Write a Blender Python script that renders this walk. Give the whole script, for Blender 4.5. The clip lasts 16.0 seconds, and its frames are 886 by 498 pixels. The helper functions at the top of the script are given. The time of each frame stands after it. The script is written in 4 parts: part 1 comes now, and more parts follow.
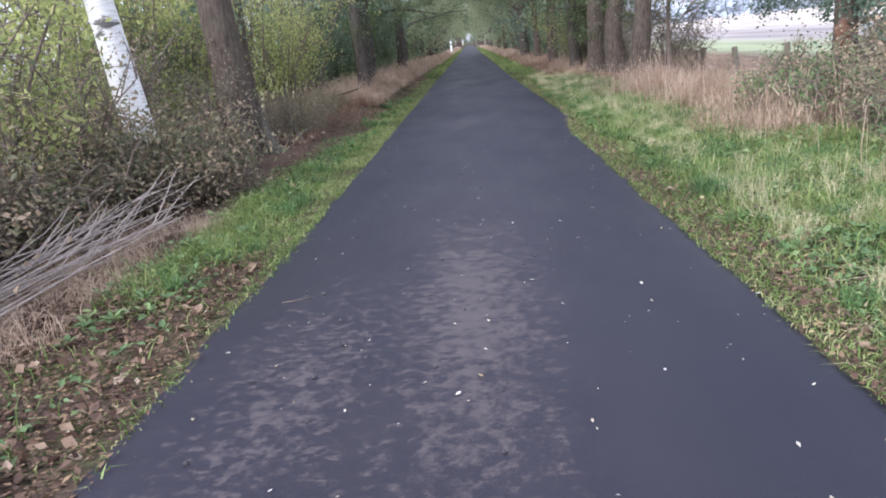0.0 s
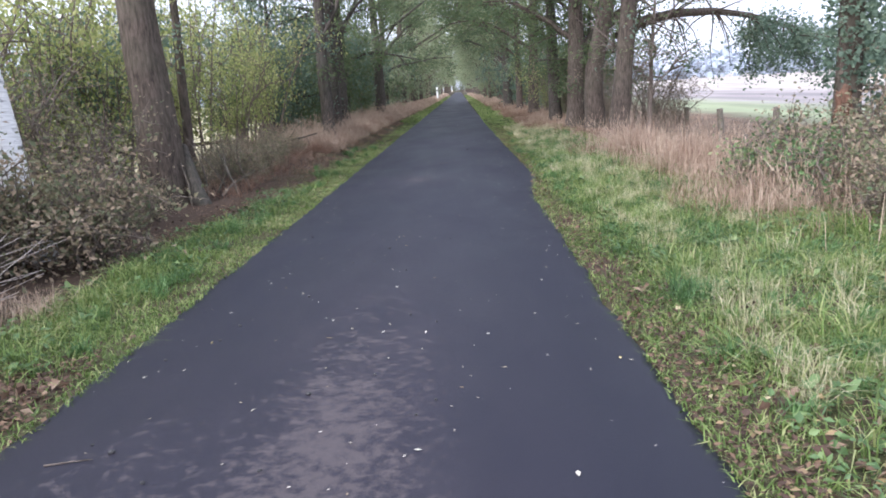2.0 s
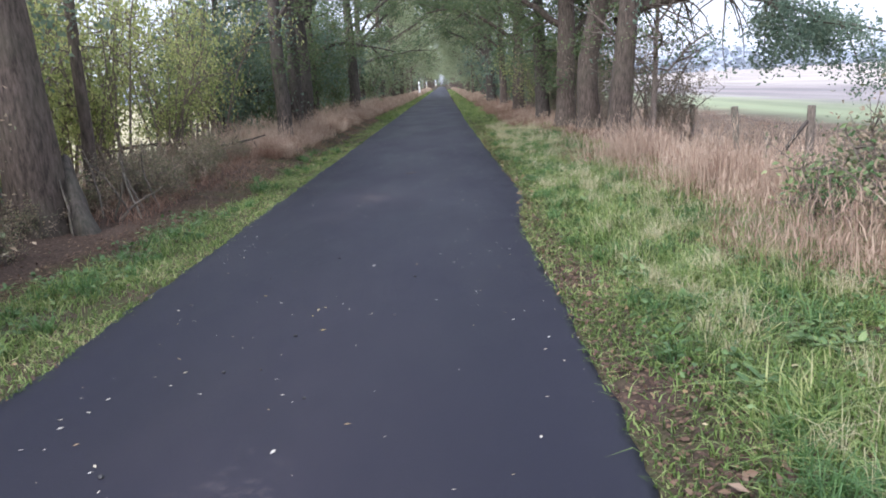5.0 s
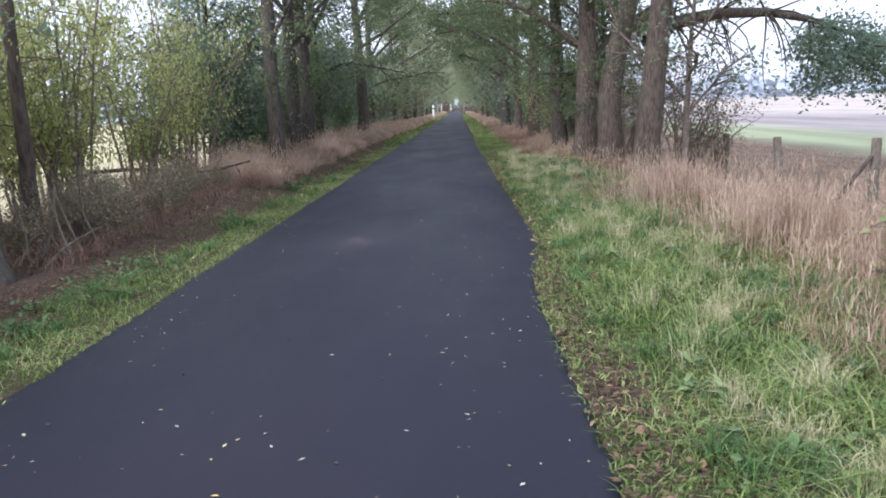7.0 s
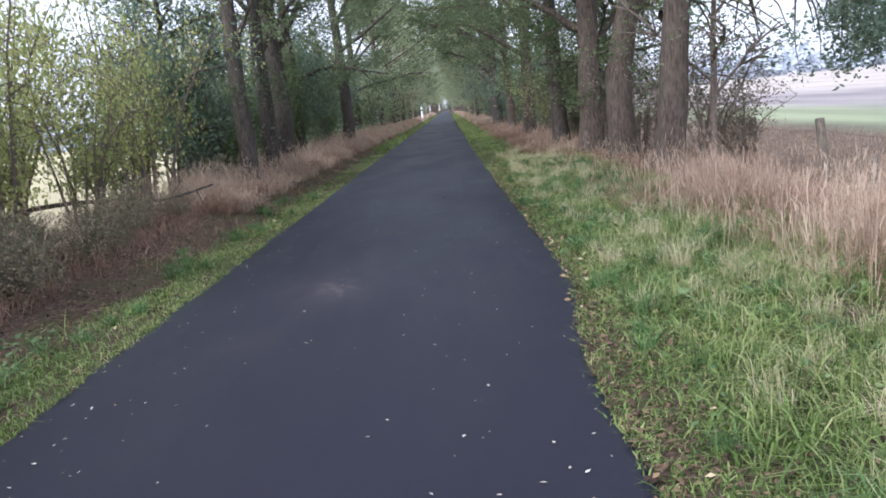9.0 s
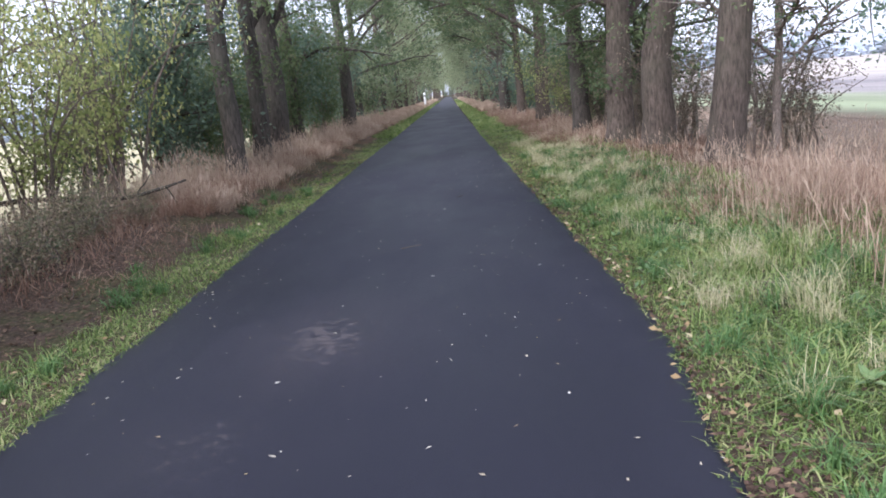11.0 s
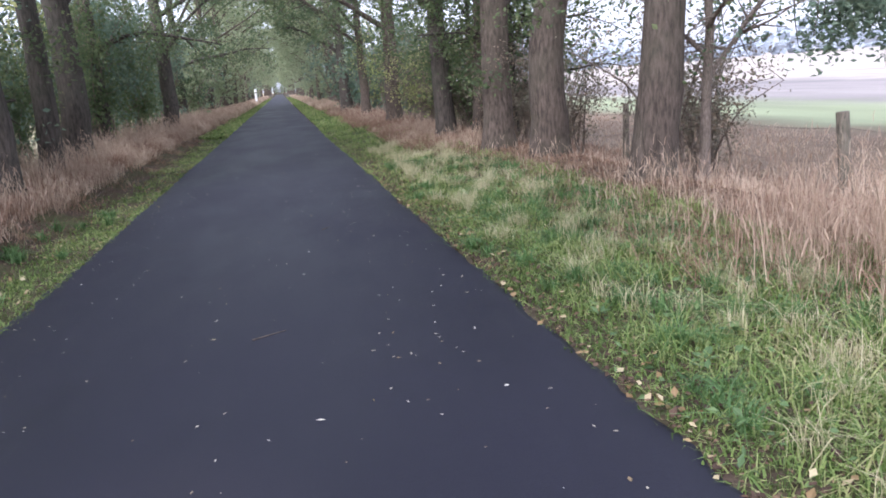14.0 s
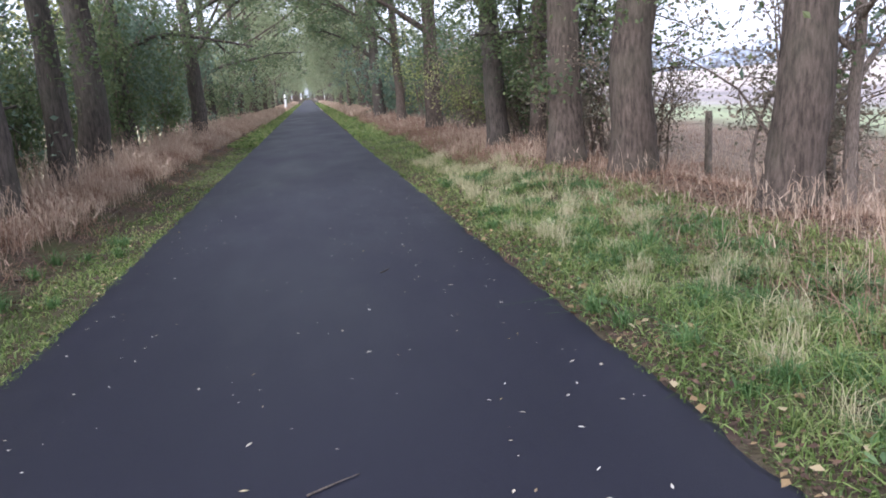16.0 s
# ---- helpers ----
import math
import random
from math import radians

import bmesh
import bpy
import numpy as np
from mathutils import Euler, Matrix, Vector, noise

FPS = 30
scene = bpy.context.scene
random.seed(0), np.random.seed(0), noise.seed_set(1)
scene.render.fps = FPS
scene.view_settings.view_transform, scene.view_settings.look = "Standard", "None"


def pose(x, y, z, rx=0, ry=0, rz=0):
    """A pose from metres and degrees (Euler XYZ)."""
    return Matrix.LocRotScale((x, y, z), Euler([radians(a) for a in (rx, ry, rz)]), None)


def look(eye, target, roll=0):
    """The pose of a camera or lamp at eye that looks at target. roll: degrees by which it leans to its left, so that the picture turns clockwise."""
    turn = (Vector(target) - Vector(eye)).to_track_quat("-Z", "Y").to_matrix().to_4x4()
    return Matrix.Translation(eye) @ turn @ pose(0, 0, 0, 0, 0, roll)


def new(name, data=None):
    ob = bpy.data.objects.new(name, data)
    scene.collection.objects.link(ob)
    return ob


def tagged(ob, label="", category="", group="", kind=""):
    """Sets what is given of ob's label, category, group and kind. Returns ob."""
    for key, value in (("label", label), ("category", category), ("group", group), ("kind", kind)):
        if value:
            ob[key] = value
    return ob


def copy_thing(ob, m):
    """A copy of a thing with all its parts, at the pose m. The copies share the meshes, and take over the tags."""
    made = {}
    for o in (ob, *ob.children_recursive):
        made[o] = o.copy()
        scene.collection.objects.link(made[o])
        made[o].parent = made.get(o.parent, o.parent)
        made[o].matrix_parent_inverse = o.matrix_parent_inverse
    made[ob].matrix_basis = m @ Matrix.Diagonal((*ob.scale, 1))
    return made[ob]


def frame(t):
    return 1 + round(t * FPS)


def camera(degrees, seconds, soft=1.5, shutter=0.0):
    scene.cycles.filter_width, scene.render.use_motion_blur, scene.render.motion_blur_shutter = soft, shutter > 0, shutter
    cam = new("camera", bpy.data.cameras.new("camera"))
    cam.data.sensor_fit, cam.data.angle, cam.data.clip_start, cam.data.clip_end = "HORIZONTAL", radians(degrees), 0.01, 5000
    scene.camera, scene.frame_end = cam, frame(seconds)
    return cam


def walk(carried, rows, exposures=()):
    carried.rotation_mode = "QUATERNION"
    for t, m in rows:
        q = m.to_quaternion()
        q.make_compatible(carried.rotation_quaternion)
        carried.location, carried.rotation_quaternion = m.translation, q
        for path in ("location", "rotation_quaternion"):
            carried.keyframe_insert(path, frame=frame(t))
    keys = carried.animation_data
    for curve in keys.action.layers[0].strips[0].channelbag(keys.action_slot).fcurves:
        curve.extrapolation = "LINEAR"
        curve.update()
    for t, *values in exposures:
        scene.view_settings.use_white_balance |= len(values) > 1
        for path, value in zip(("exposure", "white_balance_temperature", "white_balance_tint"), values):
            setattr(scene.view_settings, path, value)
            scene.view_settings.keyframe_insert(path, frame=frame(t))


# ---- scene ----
cam = camera(60.3, 16.0, soft=1.8)
METRES, EYE, TILT, LEAN, TURN = 14.8, 1.5, 0.12, 0.0, 3.55
ROWS = [
    (0.0, 0.0, 0.0, 0.0, -1.65, -15.07, 6.13),
    (0.5, 0.008, 0.0251, -0.0007, -0.82, -13.76, 3.43),
    (1.0, 0.0198, 0.0527, -0.0014, -0.63, -12.17, 3.41),
    (1.5, 0.0316, 0.0814, -0.0017, -2.27, -11.88, 3.42),
    (2.0, 0.0406, 0.109, -0.0013, -2.37, -11.86, 3.36),
    (2.5, 0.0447, 0.1382, -0.0024, -2.34, -12.05, 3.64),
    (3.0, 0.0504, 0.1679, -0.0035, -2.46, -12.36, 4.07),
    (3.5, 0.0553, 0.2008, -0.003, -2.21, -12.75, 4.34),
    (4.0, 0.0591, 0.2334, -0.0028, -3.9, -13.15, 4.14),
    (6.5, 0.0822, 0.3837, -0.0026, -2.4, -10.63, 2.18),
    (7.0, 0.0861, 0.4153, -0.0043, -2.38, -10.56, 2.44),
    (7.5, 0.0875, 0.4479, -0.0043, -2.17, -10.37, 3.02),
    (8.0, 0.0891, 0.4824, -0.0038, -2.35, -10.42, 4.01),
    (8.5, 0.092, 0.5164, -0.0037, -2.76, -10.43, 5.09),
    (9.0, 0.0906, 0.5507, -0.0047, -3.24, -10.56, 5.99),
    (9.5, 0.0903, 0.5837, -0.0051, -3.57, -10.65, 6.5),
    (12.0, 0.0792, 0.7432, -0.0082, -3.32, -12.24, 4.81),
    (12.5, 0.0774, 0.774, -0.0076, -8.9, -12.64, 3.61),
    (13.0, 0.0752, 0.8049, -0.007, -15.24, -12.82, 3.74),
    (13.5, 0.0764, 0.8355, -0.0081, -15.35, -12.72, 4.28),
    (14.0, 0.0778, 0.8671, -0.0078, -15.42, -12.72, 4.51),
    (14.5, 0.0788, 0.8975, -0.0071, -15.31, -12.57, 4.78),
    (15.0, 0.0793, 0.9286, -0.0062, -13.91, -12.46, 4.77),
    (15.5, 0.0769, 0.96, -0.0066, -13.58, -12.23, 4.69),
    (16.0, 0.0742, 0.9877, -0.0074, -13.43, -12.13, 4.43),
]
walk(cam, [(t, pose(0, 0, EYE, TILT, LEAN, TURN) @ pose(METRES * x, METRES * y, METRES * z, 90 + pitch, roll, yaw)) for t, x, y, z, yaw, pitch, roll in ROWS],
     exposures=[(0.0, 1.43, 5730, 17), (4.0, 1.38, 5730, 16), (8.0, 1.23, 5680, 16), (12.0, 1.46, 5690, 18), (16.0, 1.5, 5740, 19)])

# ---- light: a bright overcast sky with a weak, wide sun ----
world = bpy.data.worlds.new("overcast_sky")
scene.world = world
world.use_nodes = True
wn, wl = world.node_tree.nodes, world.node_tree.links
wn.clear()
sky = wn.new("ShaderNodeTexSky")
sky.sky_type = "NISHITA"
sky.sun_disc = False
sky.sun_elevation, sky.sun_rotation = radians(38), radians(-135)
sky.dust_density, sky.air_density, sky.ozone_density = 4.0, 1.0, 1.0
pale = wn.new("ShaderNodeHueSaturation")
pale.inputs["Saturation"].default_value = 0.35
cloud = wn.new("ShaderNodeMix")
cloud.data_type = "RGBA"
cloud.inputs[0].default_value = 0.65
cloud.inputs[7].default_value = (4.25, 4.4, 4.8, 1)
back = wn.new("ShaderNodeBackground")
back.inputs["Strength"].default_value = 0.15
wout = wn.new("ShaderNodeOutputWorld")
wl.new(sky.outputs[0], pale.inputs["Color"])
wl.new(pale.outputs[0], cloud.inputs[6])
wl.new(cloud.outputs[2], back.inputs["Color"])
wl.new(back.outputs[0], wout.inputs[0])

sun_data = bpy.data.lights.new("sun", "SUN")
sun_data.energy, sun_data.angle, sun_data.color = 1.2, radians(25), (1.0, 0.96, 0.9)
sun = new("sun", sun_data)
sun.matrix_world = look((-24, -9, 26), (0, 15, 0))

# ---- mesh helpers ----


def tri_mesh(name, V, T, smooth=False):
    """A mesh from arrays of points and triangles."""
    me = bpy.data.meshes.new(name)
    V, T = np.asarray(V, np.float32), np.asarray(T, np.int32)
    me.vertices.add(len(V))
    me.vertices.foreach_set("co", V.ravel())
    me.loops.add(T.size)
    me.loops.foreach_set("vertex_index", T.ravel())
    me.polygons.add(len(T))
    me.polygons.foreach_set("loop_start", np.arange(0, T.size, 3, dtype=np.int32))
    me.polygons.foreach_set("use_smooth", np.full(len(T), smooth))
    me.update(calc_edges=True)
    return me


def merge(pieces):
    """Several (points, triangles) pairs as one."""
    Vs, Ts, k = [], [], 0
    for V, T in pieces:
        Vs.append(V)
        Ts.append(T + k)
        k += len(V)
    return np.concatenate(Vs), np.concatenate(Ts)


def part(name, VT, material, parent=None, label="", smooth=False):
    ob = new(name, tri_mesh(name, *VT, smooth=smooth))
    ob.data.materials.append(material)
    ob.parent = parent
    return tagged(ob, label)


def thing(name, x, y, z, label, category, group=""):
    ob = new(name)
    ob.empty_display_size = 0.2
    ob.matrix_basis = pose(x, y, z)
    return tagged(ob, label, category, group)


def tube(path, radii, sides=8, rough=0.0, rng=None, cap=True):
    """A tapering round branch along a path."""
    P, R = np.asarray(path, float), np.asarray(radii, float)
    D = np.gradient(P, axis=0)
    D /= np.linalg.norm(D, axis=1)[:, None] + 1e-9
    A = np.cross(D, np.where(np.abs(D[:, 2:3]) > 0.9, [[1.0, 0, 0]], [[0, 0, 1.0]]))
    A /= np.linalg.norm(A, axis=1)[:, None] + 1e-9
    if abs(D[0, 2]) > 0.9:
        A = np.tile([1.0, 0, 0], (len(P), 1))
        A -= D * (A * D).sum(1)[:, None]
        A /= np.linalg.norm(A, axis=1)[:, None]
    B = np.cross(D, A)
    a = np.linspace(0, 2 * math.pi, sides, endpoint=False)
    rr = R[:, None] * np.ones(sides)
    if rough and rng is not None:
        rr = rr * (1 + rough * rng.normal(size=(1, sides)) + 0.5 * rough * rng.normal(size=rr.shape))
    V = P[:, None, :] + rr[:, :, None] * (np.cos(a)[None, :, None] * A[:, None, :] + np.sin(a)[None, :, None] * B[:, None, :])
    n = len(P)
    i, j = np.meshgrid(np.arange(n - 1), np.arange(sides), indexing="ij")
    j2 = (j + 1) % sides
    q = np.stack([i * sides + j, i * sides + j2, (i + 1) * sides + j2, (i + 1) * sides + j], -1).reshape(-1, 4)
    T = np.concatenate([q[:, [0, 1, 2]], q[:, [0, 2, 3]]])
    V = V.reshape(-1, 3)
    if cap:
        V = np.concatenate([V, P[-1:] + D[-1:] * R[-1]])
        top = len(V) - 1
        k = (n - 1) * sides
        T = np.concatenate([T, [[k + a_, k + (a_ + 1) % sides, top] for a_ in range(sides)]])
    return V, T


def units(rng, n):
    d = rng.normal(size=(n, 3))
    return d / np.linalg.norm(d, axis=1)[:, None]


def leaves(P, size, rng, flat=0.0, ratio=0.55):
    """A folded four-point leaf at each point of P; flat leans them to the horizontal."""
    n = len(P)
    L = units(rng, n)
    L[:, 2] *= 1 - flat
    L /= np.linalg.norm(L, axis=1)[:, None] + 1e-9
    N = units(rng, n) * (1 - flat) + np.array([0, 0, 1.0]) * (flat + 0.15)
    S = np.cross(L, N)
    S /= np.linalg.norm(S, axis=1)[:, None] + 1e-9
    N = np.cross(S, L)
    s = (np.asarray(size) * rng.uniform(0.6, 1.35, n))[:, None]
    w = s * ratio * rng.uniform(0.8, 1.2, n)[:, None] * 0.5
    mid = P + L * s * rng.uniform(0.4, 0.6, n)[:, None]
    fold = N * w * 0.5 * (1 - 0.9 * flat)
    V = np.stack([P, mid + S * w + fold, P + L * s, mid - S * w + fold], 1).reshape(-1, 3)
    k = np.arange(n)[:, None] * 4
    T = np.concatenate([k + [[0, 1, 2]], k + [[0, 2, 3]]])
    return V, T


def blades(P, h, w, rng, lean=0.35, curl=0.5):
    """A bent grass blade at each point of P."""
    n = len(P)
    a = rng.uniform(0, 2 * math.pi, n)
    way = np.stack([np.cos(a), np.sin(a), np.zeros(n)], 1)
    b = a + rng.uniform(-1.2, 1.2, n) + math.pi / 2
    side = np.stack([np.cos(b), np.sin(b), np.zeros(n)], 1) * (np.asarray(w) * rng.uniform(0.6, 1.4, n))[:, None] * 0.5
    h = (np.asarray(h) * np.ones(n))[:, None]
    l = np.abs(rng.normal(0, lean, n))[:, None]
    c = np.abs(rng.normal(0, curl, n))[:, None]
    up = np.array([0, 0, 1.0])
    mid = P + up * h * 0.55 + way * h * l * 0.45
    tip = P + up * h * np.clip(1 - 0.35 * c, 0.3, 1) + way * h * (l + c * 0.6)
    V = np.stack([P - side, P + side, mid - side * 0.8, mid + side * 0.8, tip], 1).reshape(-1, 3)
    k = np.arange(n)[:, None] * 5
    T = np.concatenate([k + [[0, 1, 3]], k + [[0, 3, 2]], k + [[2, 3, 4]]])
    return V, T


# ---- materials ----


def material(name, rough=0.8, spec=0.3):
    m = bpy.data.materials.new(name)
    m.use_nodes = True
    p = m.node_tree.nodes["Principled BSDF"]
    p.inputs["Roughness"].default_value = rough
    p.inputs["Specular IOR Level"].default_value = spec
    return m, m.node_tree.nodes, m.node_tree.links, p


def ramp(nodes, stops, smooth=False):
    r = nodes.new("ShaderNodeValToRGB")
    if smooth:
        r.color_ramp.interpolation = "EASE"
    e = r.color_ramp.elements
    while len(e) < len(stops):
        e.new(0.5)
    for el, (pos, col) in zip(e, stops):
        el.position = pos
        el.color = (*col, 1) if len(col) == 3 else (col[0],) * 3 + (1,)
    return r


def noise_at(nodes, links, scale, detail=4.0, stretch=(1, 1, 1), rough=0.55):
    t = nodes.new("ShaderNodeTexCoord")
    mp = nodes.new("ShaderNodeMapping")
    mp.inputs["Scale"].default_value = stretch
    n = nodes.new("ShaderNodeTexNoise")
    n.inputs["Scale"].default_value, n.inputs["Detail"].default_value, n.inputs["Roughness"].default_value = scale, detail, rough
    links.new(t.outputs["Object"], mp.inputs[0])
    links.new(mp.outputs[0], n.inputs["Vector"])
    return n


def mixed(nodes, links, fac, a, b, mode="MIX"):
    m = nodes.new("ShaderNodeMix")
    m.data_type, m.blend_type = "RGBA", mode
    for sock, v in ((m.inputs[0], fac), (m.inputs[6], a), (m.inputs[7], b)):
        if hasattr(v, "links"):
            links.new(v, sock)
        elif isinstance(v, tuple):
            sock.default_value = (*v, 1)
        else:
            sock.default_value = v
    return m.outputs[2]


def calc(nodes, links, op, a, b=0.0, c=0.0):
    m = nodes.new("ShaderNodeMath")
    m.operation = op
    for sock, v in zip(m.inputs, (a, b, c)):
        if hasattr(v, "links"):
            links.new(v, sock)
        else:
            sock.default_value = v
    return m.outputs[0]


def bump(nodes, links, p, height, strength, distance):
    b = nodes.new("ShaderNodeBump")
    b.inputs["Strength"].default_value, b.inputs["Distance"].default_value = strength, distance
    links.new(height, b.inputs["Height"])
    links.new(b.outputs[0], p.inputs["Normal"])


def leafy(name, stops, thin=0.42, rough=0.55, patch=0.5):
    """Foliage: each leaf takes a colour of the ramp, which drifts from clump to clump."""
    m, n, l, p = material(name, rough, 0.25)
    g = n.new("ShaderNodeNewGeometry")
    nz = noise_at(n, l, 0.9, 2)
    v = calc(n, l, "ADD", calc(n, l, "MULTIPLY", g.outputs["Random Per Island"], 1 - patch),
             calc(n, l, "MULTIPLY", calc(n, l, "MULTIPLY_ADD", nz.outputs["Fac"], 2.2, -0.6), patch))
    r = ramp(n, stops)
    l.new(v, r.inputs[0])
    l.new(r.outputs[0], p.inputs["Base Color"])
    tr = n.new("ShaderNodeBsdfTranslucent")
    l.new(r.outputs[0], tr.inputs[0])
    mx = n.new("ShaderNodeMixShader")
    mx.inputs[0].default_value = thin
    l.new(p.outputs[0], mx.inputs[1])
    l.new(tr.outputs[0], mx.inputs[2])
    l.new(mx.outputs[0], n["Material Output"].inputs[0])
    return m


def bark(name, dark, light, moss, scale=1.0):
    m, n, l, p = material(name, 0.9, 0.2)
    a = noise_at(n, l, 24 * scale, 7, (1, 1, 0.22), 0.68)
    b = noise_at(n, l, 1.6, 3)
    r = ramp(n, [(0.36, dark), (0.64, light)])
    l.new(a.outputs["Fac"], r.inputs[0])
    f = ramp(n, [(0.45, (0.0,)), (0.75, (0.6,))])
    l.new(b.outputs["Fac"], f.inputs[0])
    l.new(mixed(n, l, f.outputs[0], r.outputs[0], moss), p.inputs["Base Color"])
    bump(n, l, p, a.outputs["Fac"], 0.9, 0.035)
    return m


M_OAK = bark("oak_bark", (0.046, 0.036, 0.029), (0.15, 0.118, 0.095), (0.11, 0.102, 0.072))
M_DARK = bark("damp_dark_bark", (0.043, 0.037, 0.032), (0.127, 0.107, 0.09), (0.092, 0.095, 0.068))
M_TWIG = bark("shrub_bark", (0.11, 0.088, 0.072), (0.29, 0.235, 0.195), (0.17, 0.15, 0.115), 3)
M_DEADWOOD = bark("bleached_dead_wood", (0.34, 0.28, 0.24), (0.66, 0.58, 0.52), (0.42, 0.36, 0.3), 3)
M_POST = bark("weathered_post_wood", (0.09, 0.075, 0.06), (0.26, 0.22, 0.18), (0.16, 0.17, 0.12), 1.5)

LEAF_OAK = leafy("oak_leaves", [(0.0, (0.07, 0.11, 0.06)), (0.45, (0.12, 0.165, 0.075)), (0.8, (0.19, 0.22, 0.1)), (1.0, (0.3, 0.25, 0.13))])
LEAF_PALE = leafy("yellowing_leaves", [(0.0, (0.13, 0.165, 0.062)), (0.35, (0.29, 0.34, 0.125)), (0.7, (0.51, 0.53, 0.215)), (0.88, (0.64, 0.57, 0.28)), (1.0, (0.52, 0.34, 0.19))], 0.58)
LEAF_BLUE = leafy("blue_green_leaves", [(0.0, (0.1, 0.15, 0.11)), (0.6, (0.185, 0.255, 0.18)), (1.0, (0.31, 0.36, 0.23))], 0.48)
LEAF_BROWN = leafy("bramble_leaves", [(0.0, (0.085, 0.115, 0.065)), (0.35, (0.2, 0.22, 0.125)), (0.65, (0.37, 0.285, 0.195)), (1.0, (0.56, 0.44, 0.32))], 0.42)
LEAF_RUST = leafy("rusty_leaves", [(0.0, (0.13, 0.14, 0.1)), (0.5, (0.25, 0.22, 0.16)), (1.0, (0.42, 0.29, 0.21))], 0.4)
GRASS_GREEN = leafy("verge_grass", [(0.0, (0.025, 0.04, 0.012)), (0.3, (0.105, 0.162, 0.043)), (0.6, (0.225, 0.315, 0.092)), (0.84, (0.39, 0.4, 0.175)), (1.0, (0.54, 0.44, 0.3))], 0.3, 0.5, 0.34)
GRASS_TUFT = leafy("tuft_grass", [(0.0, (0.035, 0.07, 0.024)), (0.5, (0.11, 0.205, 0.07)), (1.0, (0.23, 0.35, 0.13))], 0.3, 0.45, 0.4)
GRASS_DRY = leafy("dry_grass", [(0.0, (0.21, 0.133, 0.095)), (0.45, (0.43, 0.315, 0.23)), (1.0, (0.7, 0.57, 0.43))], 0.25, 0.7, 0.55)
WEED = leafy("weed_leaves", [(0.0, (0.05, 0.09, 0.036)), (0.6, (0.125, 0.2, 0.078)), (1.0, (0.27, 0.34, 0.14))], 0.2, 0.45, 0.4)
LITTER = leafy("fallen_leaves", [(0.0, (0.045, 0.028, 0.02)), (0.5, (0.11, 0.066, 0.045)), (0.85, (0.2, 0.13, 0.08)), (0.965, (0.34, 0.25, 0.13)), (1.0, (0.6, 0.5, 0.3))], 0.1, 0.7, 0.15)
LITTER_BROWN = leafy("curled_brown_leaves", [(0.0, (0.05, 0.03, 0.022)), (0.5, (0.13, 0.08, 0.055)), (0.85, (0.26, 0.18, 0.12)), (1.0, (0.45, 0.36, 0.26))], 0.1, 0.6, 0.1)
LITTER_GOLD = leafy("golden_fallen_leaves", [(0.0, (0.2, 0.12, 0.06)), (0.5, (0.33, 0.24, 0.12)), (1.0, (0.5, 0.42, 0.26))], 0.1, 0.6, 0.0)
LITTER_ROAD = leafy("pale_fallen_leaves", [(0.0, (0.25, 0.18, 0.1)), (0.3, (0.45, 0.4, 0.3)), (0.9, (0.6, 0.57, 0.5)), (1.0, (0.55, 0.4, 0.1))], 0.05, 0.5, 0.0)


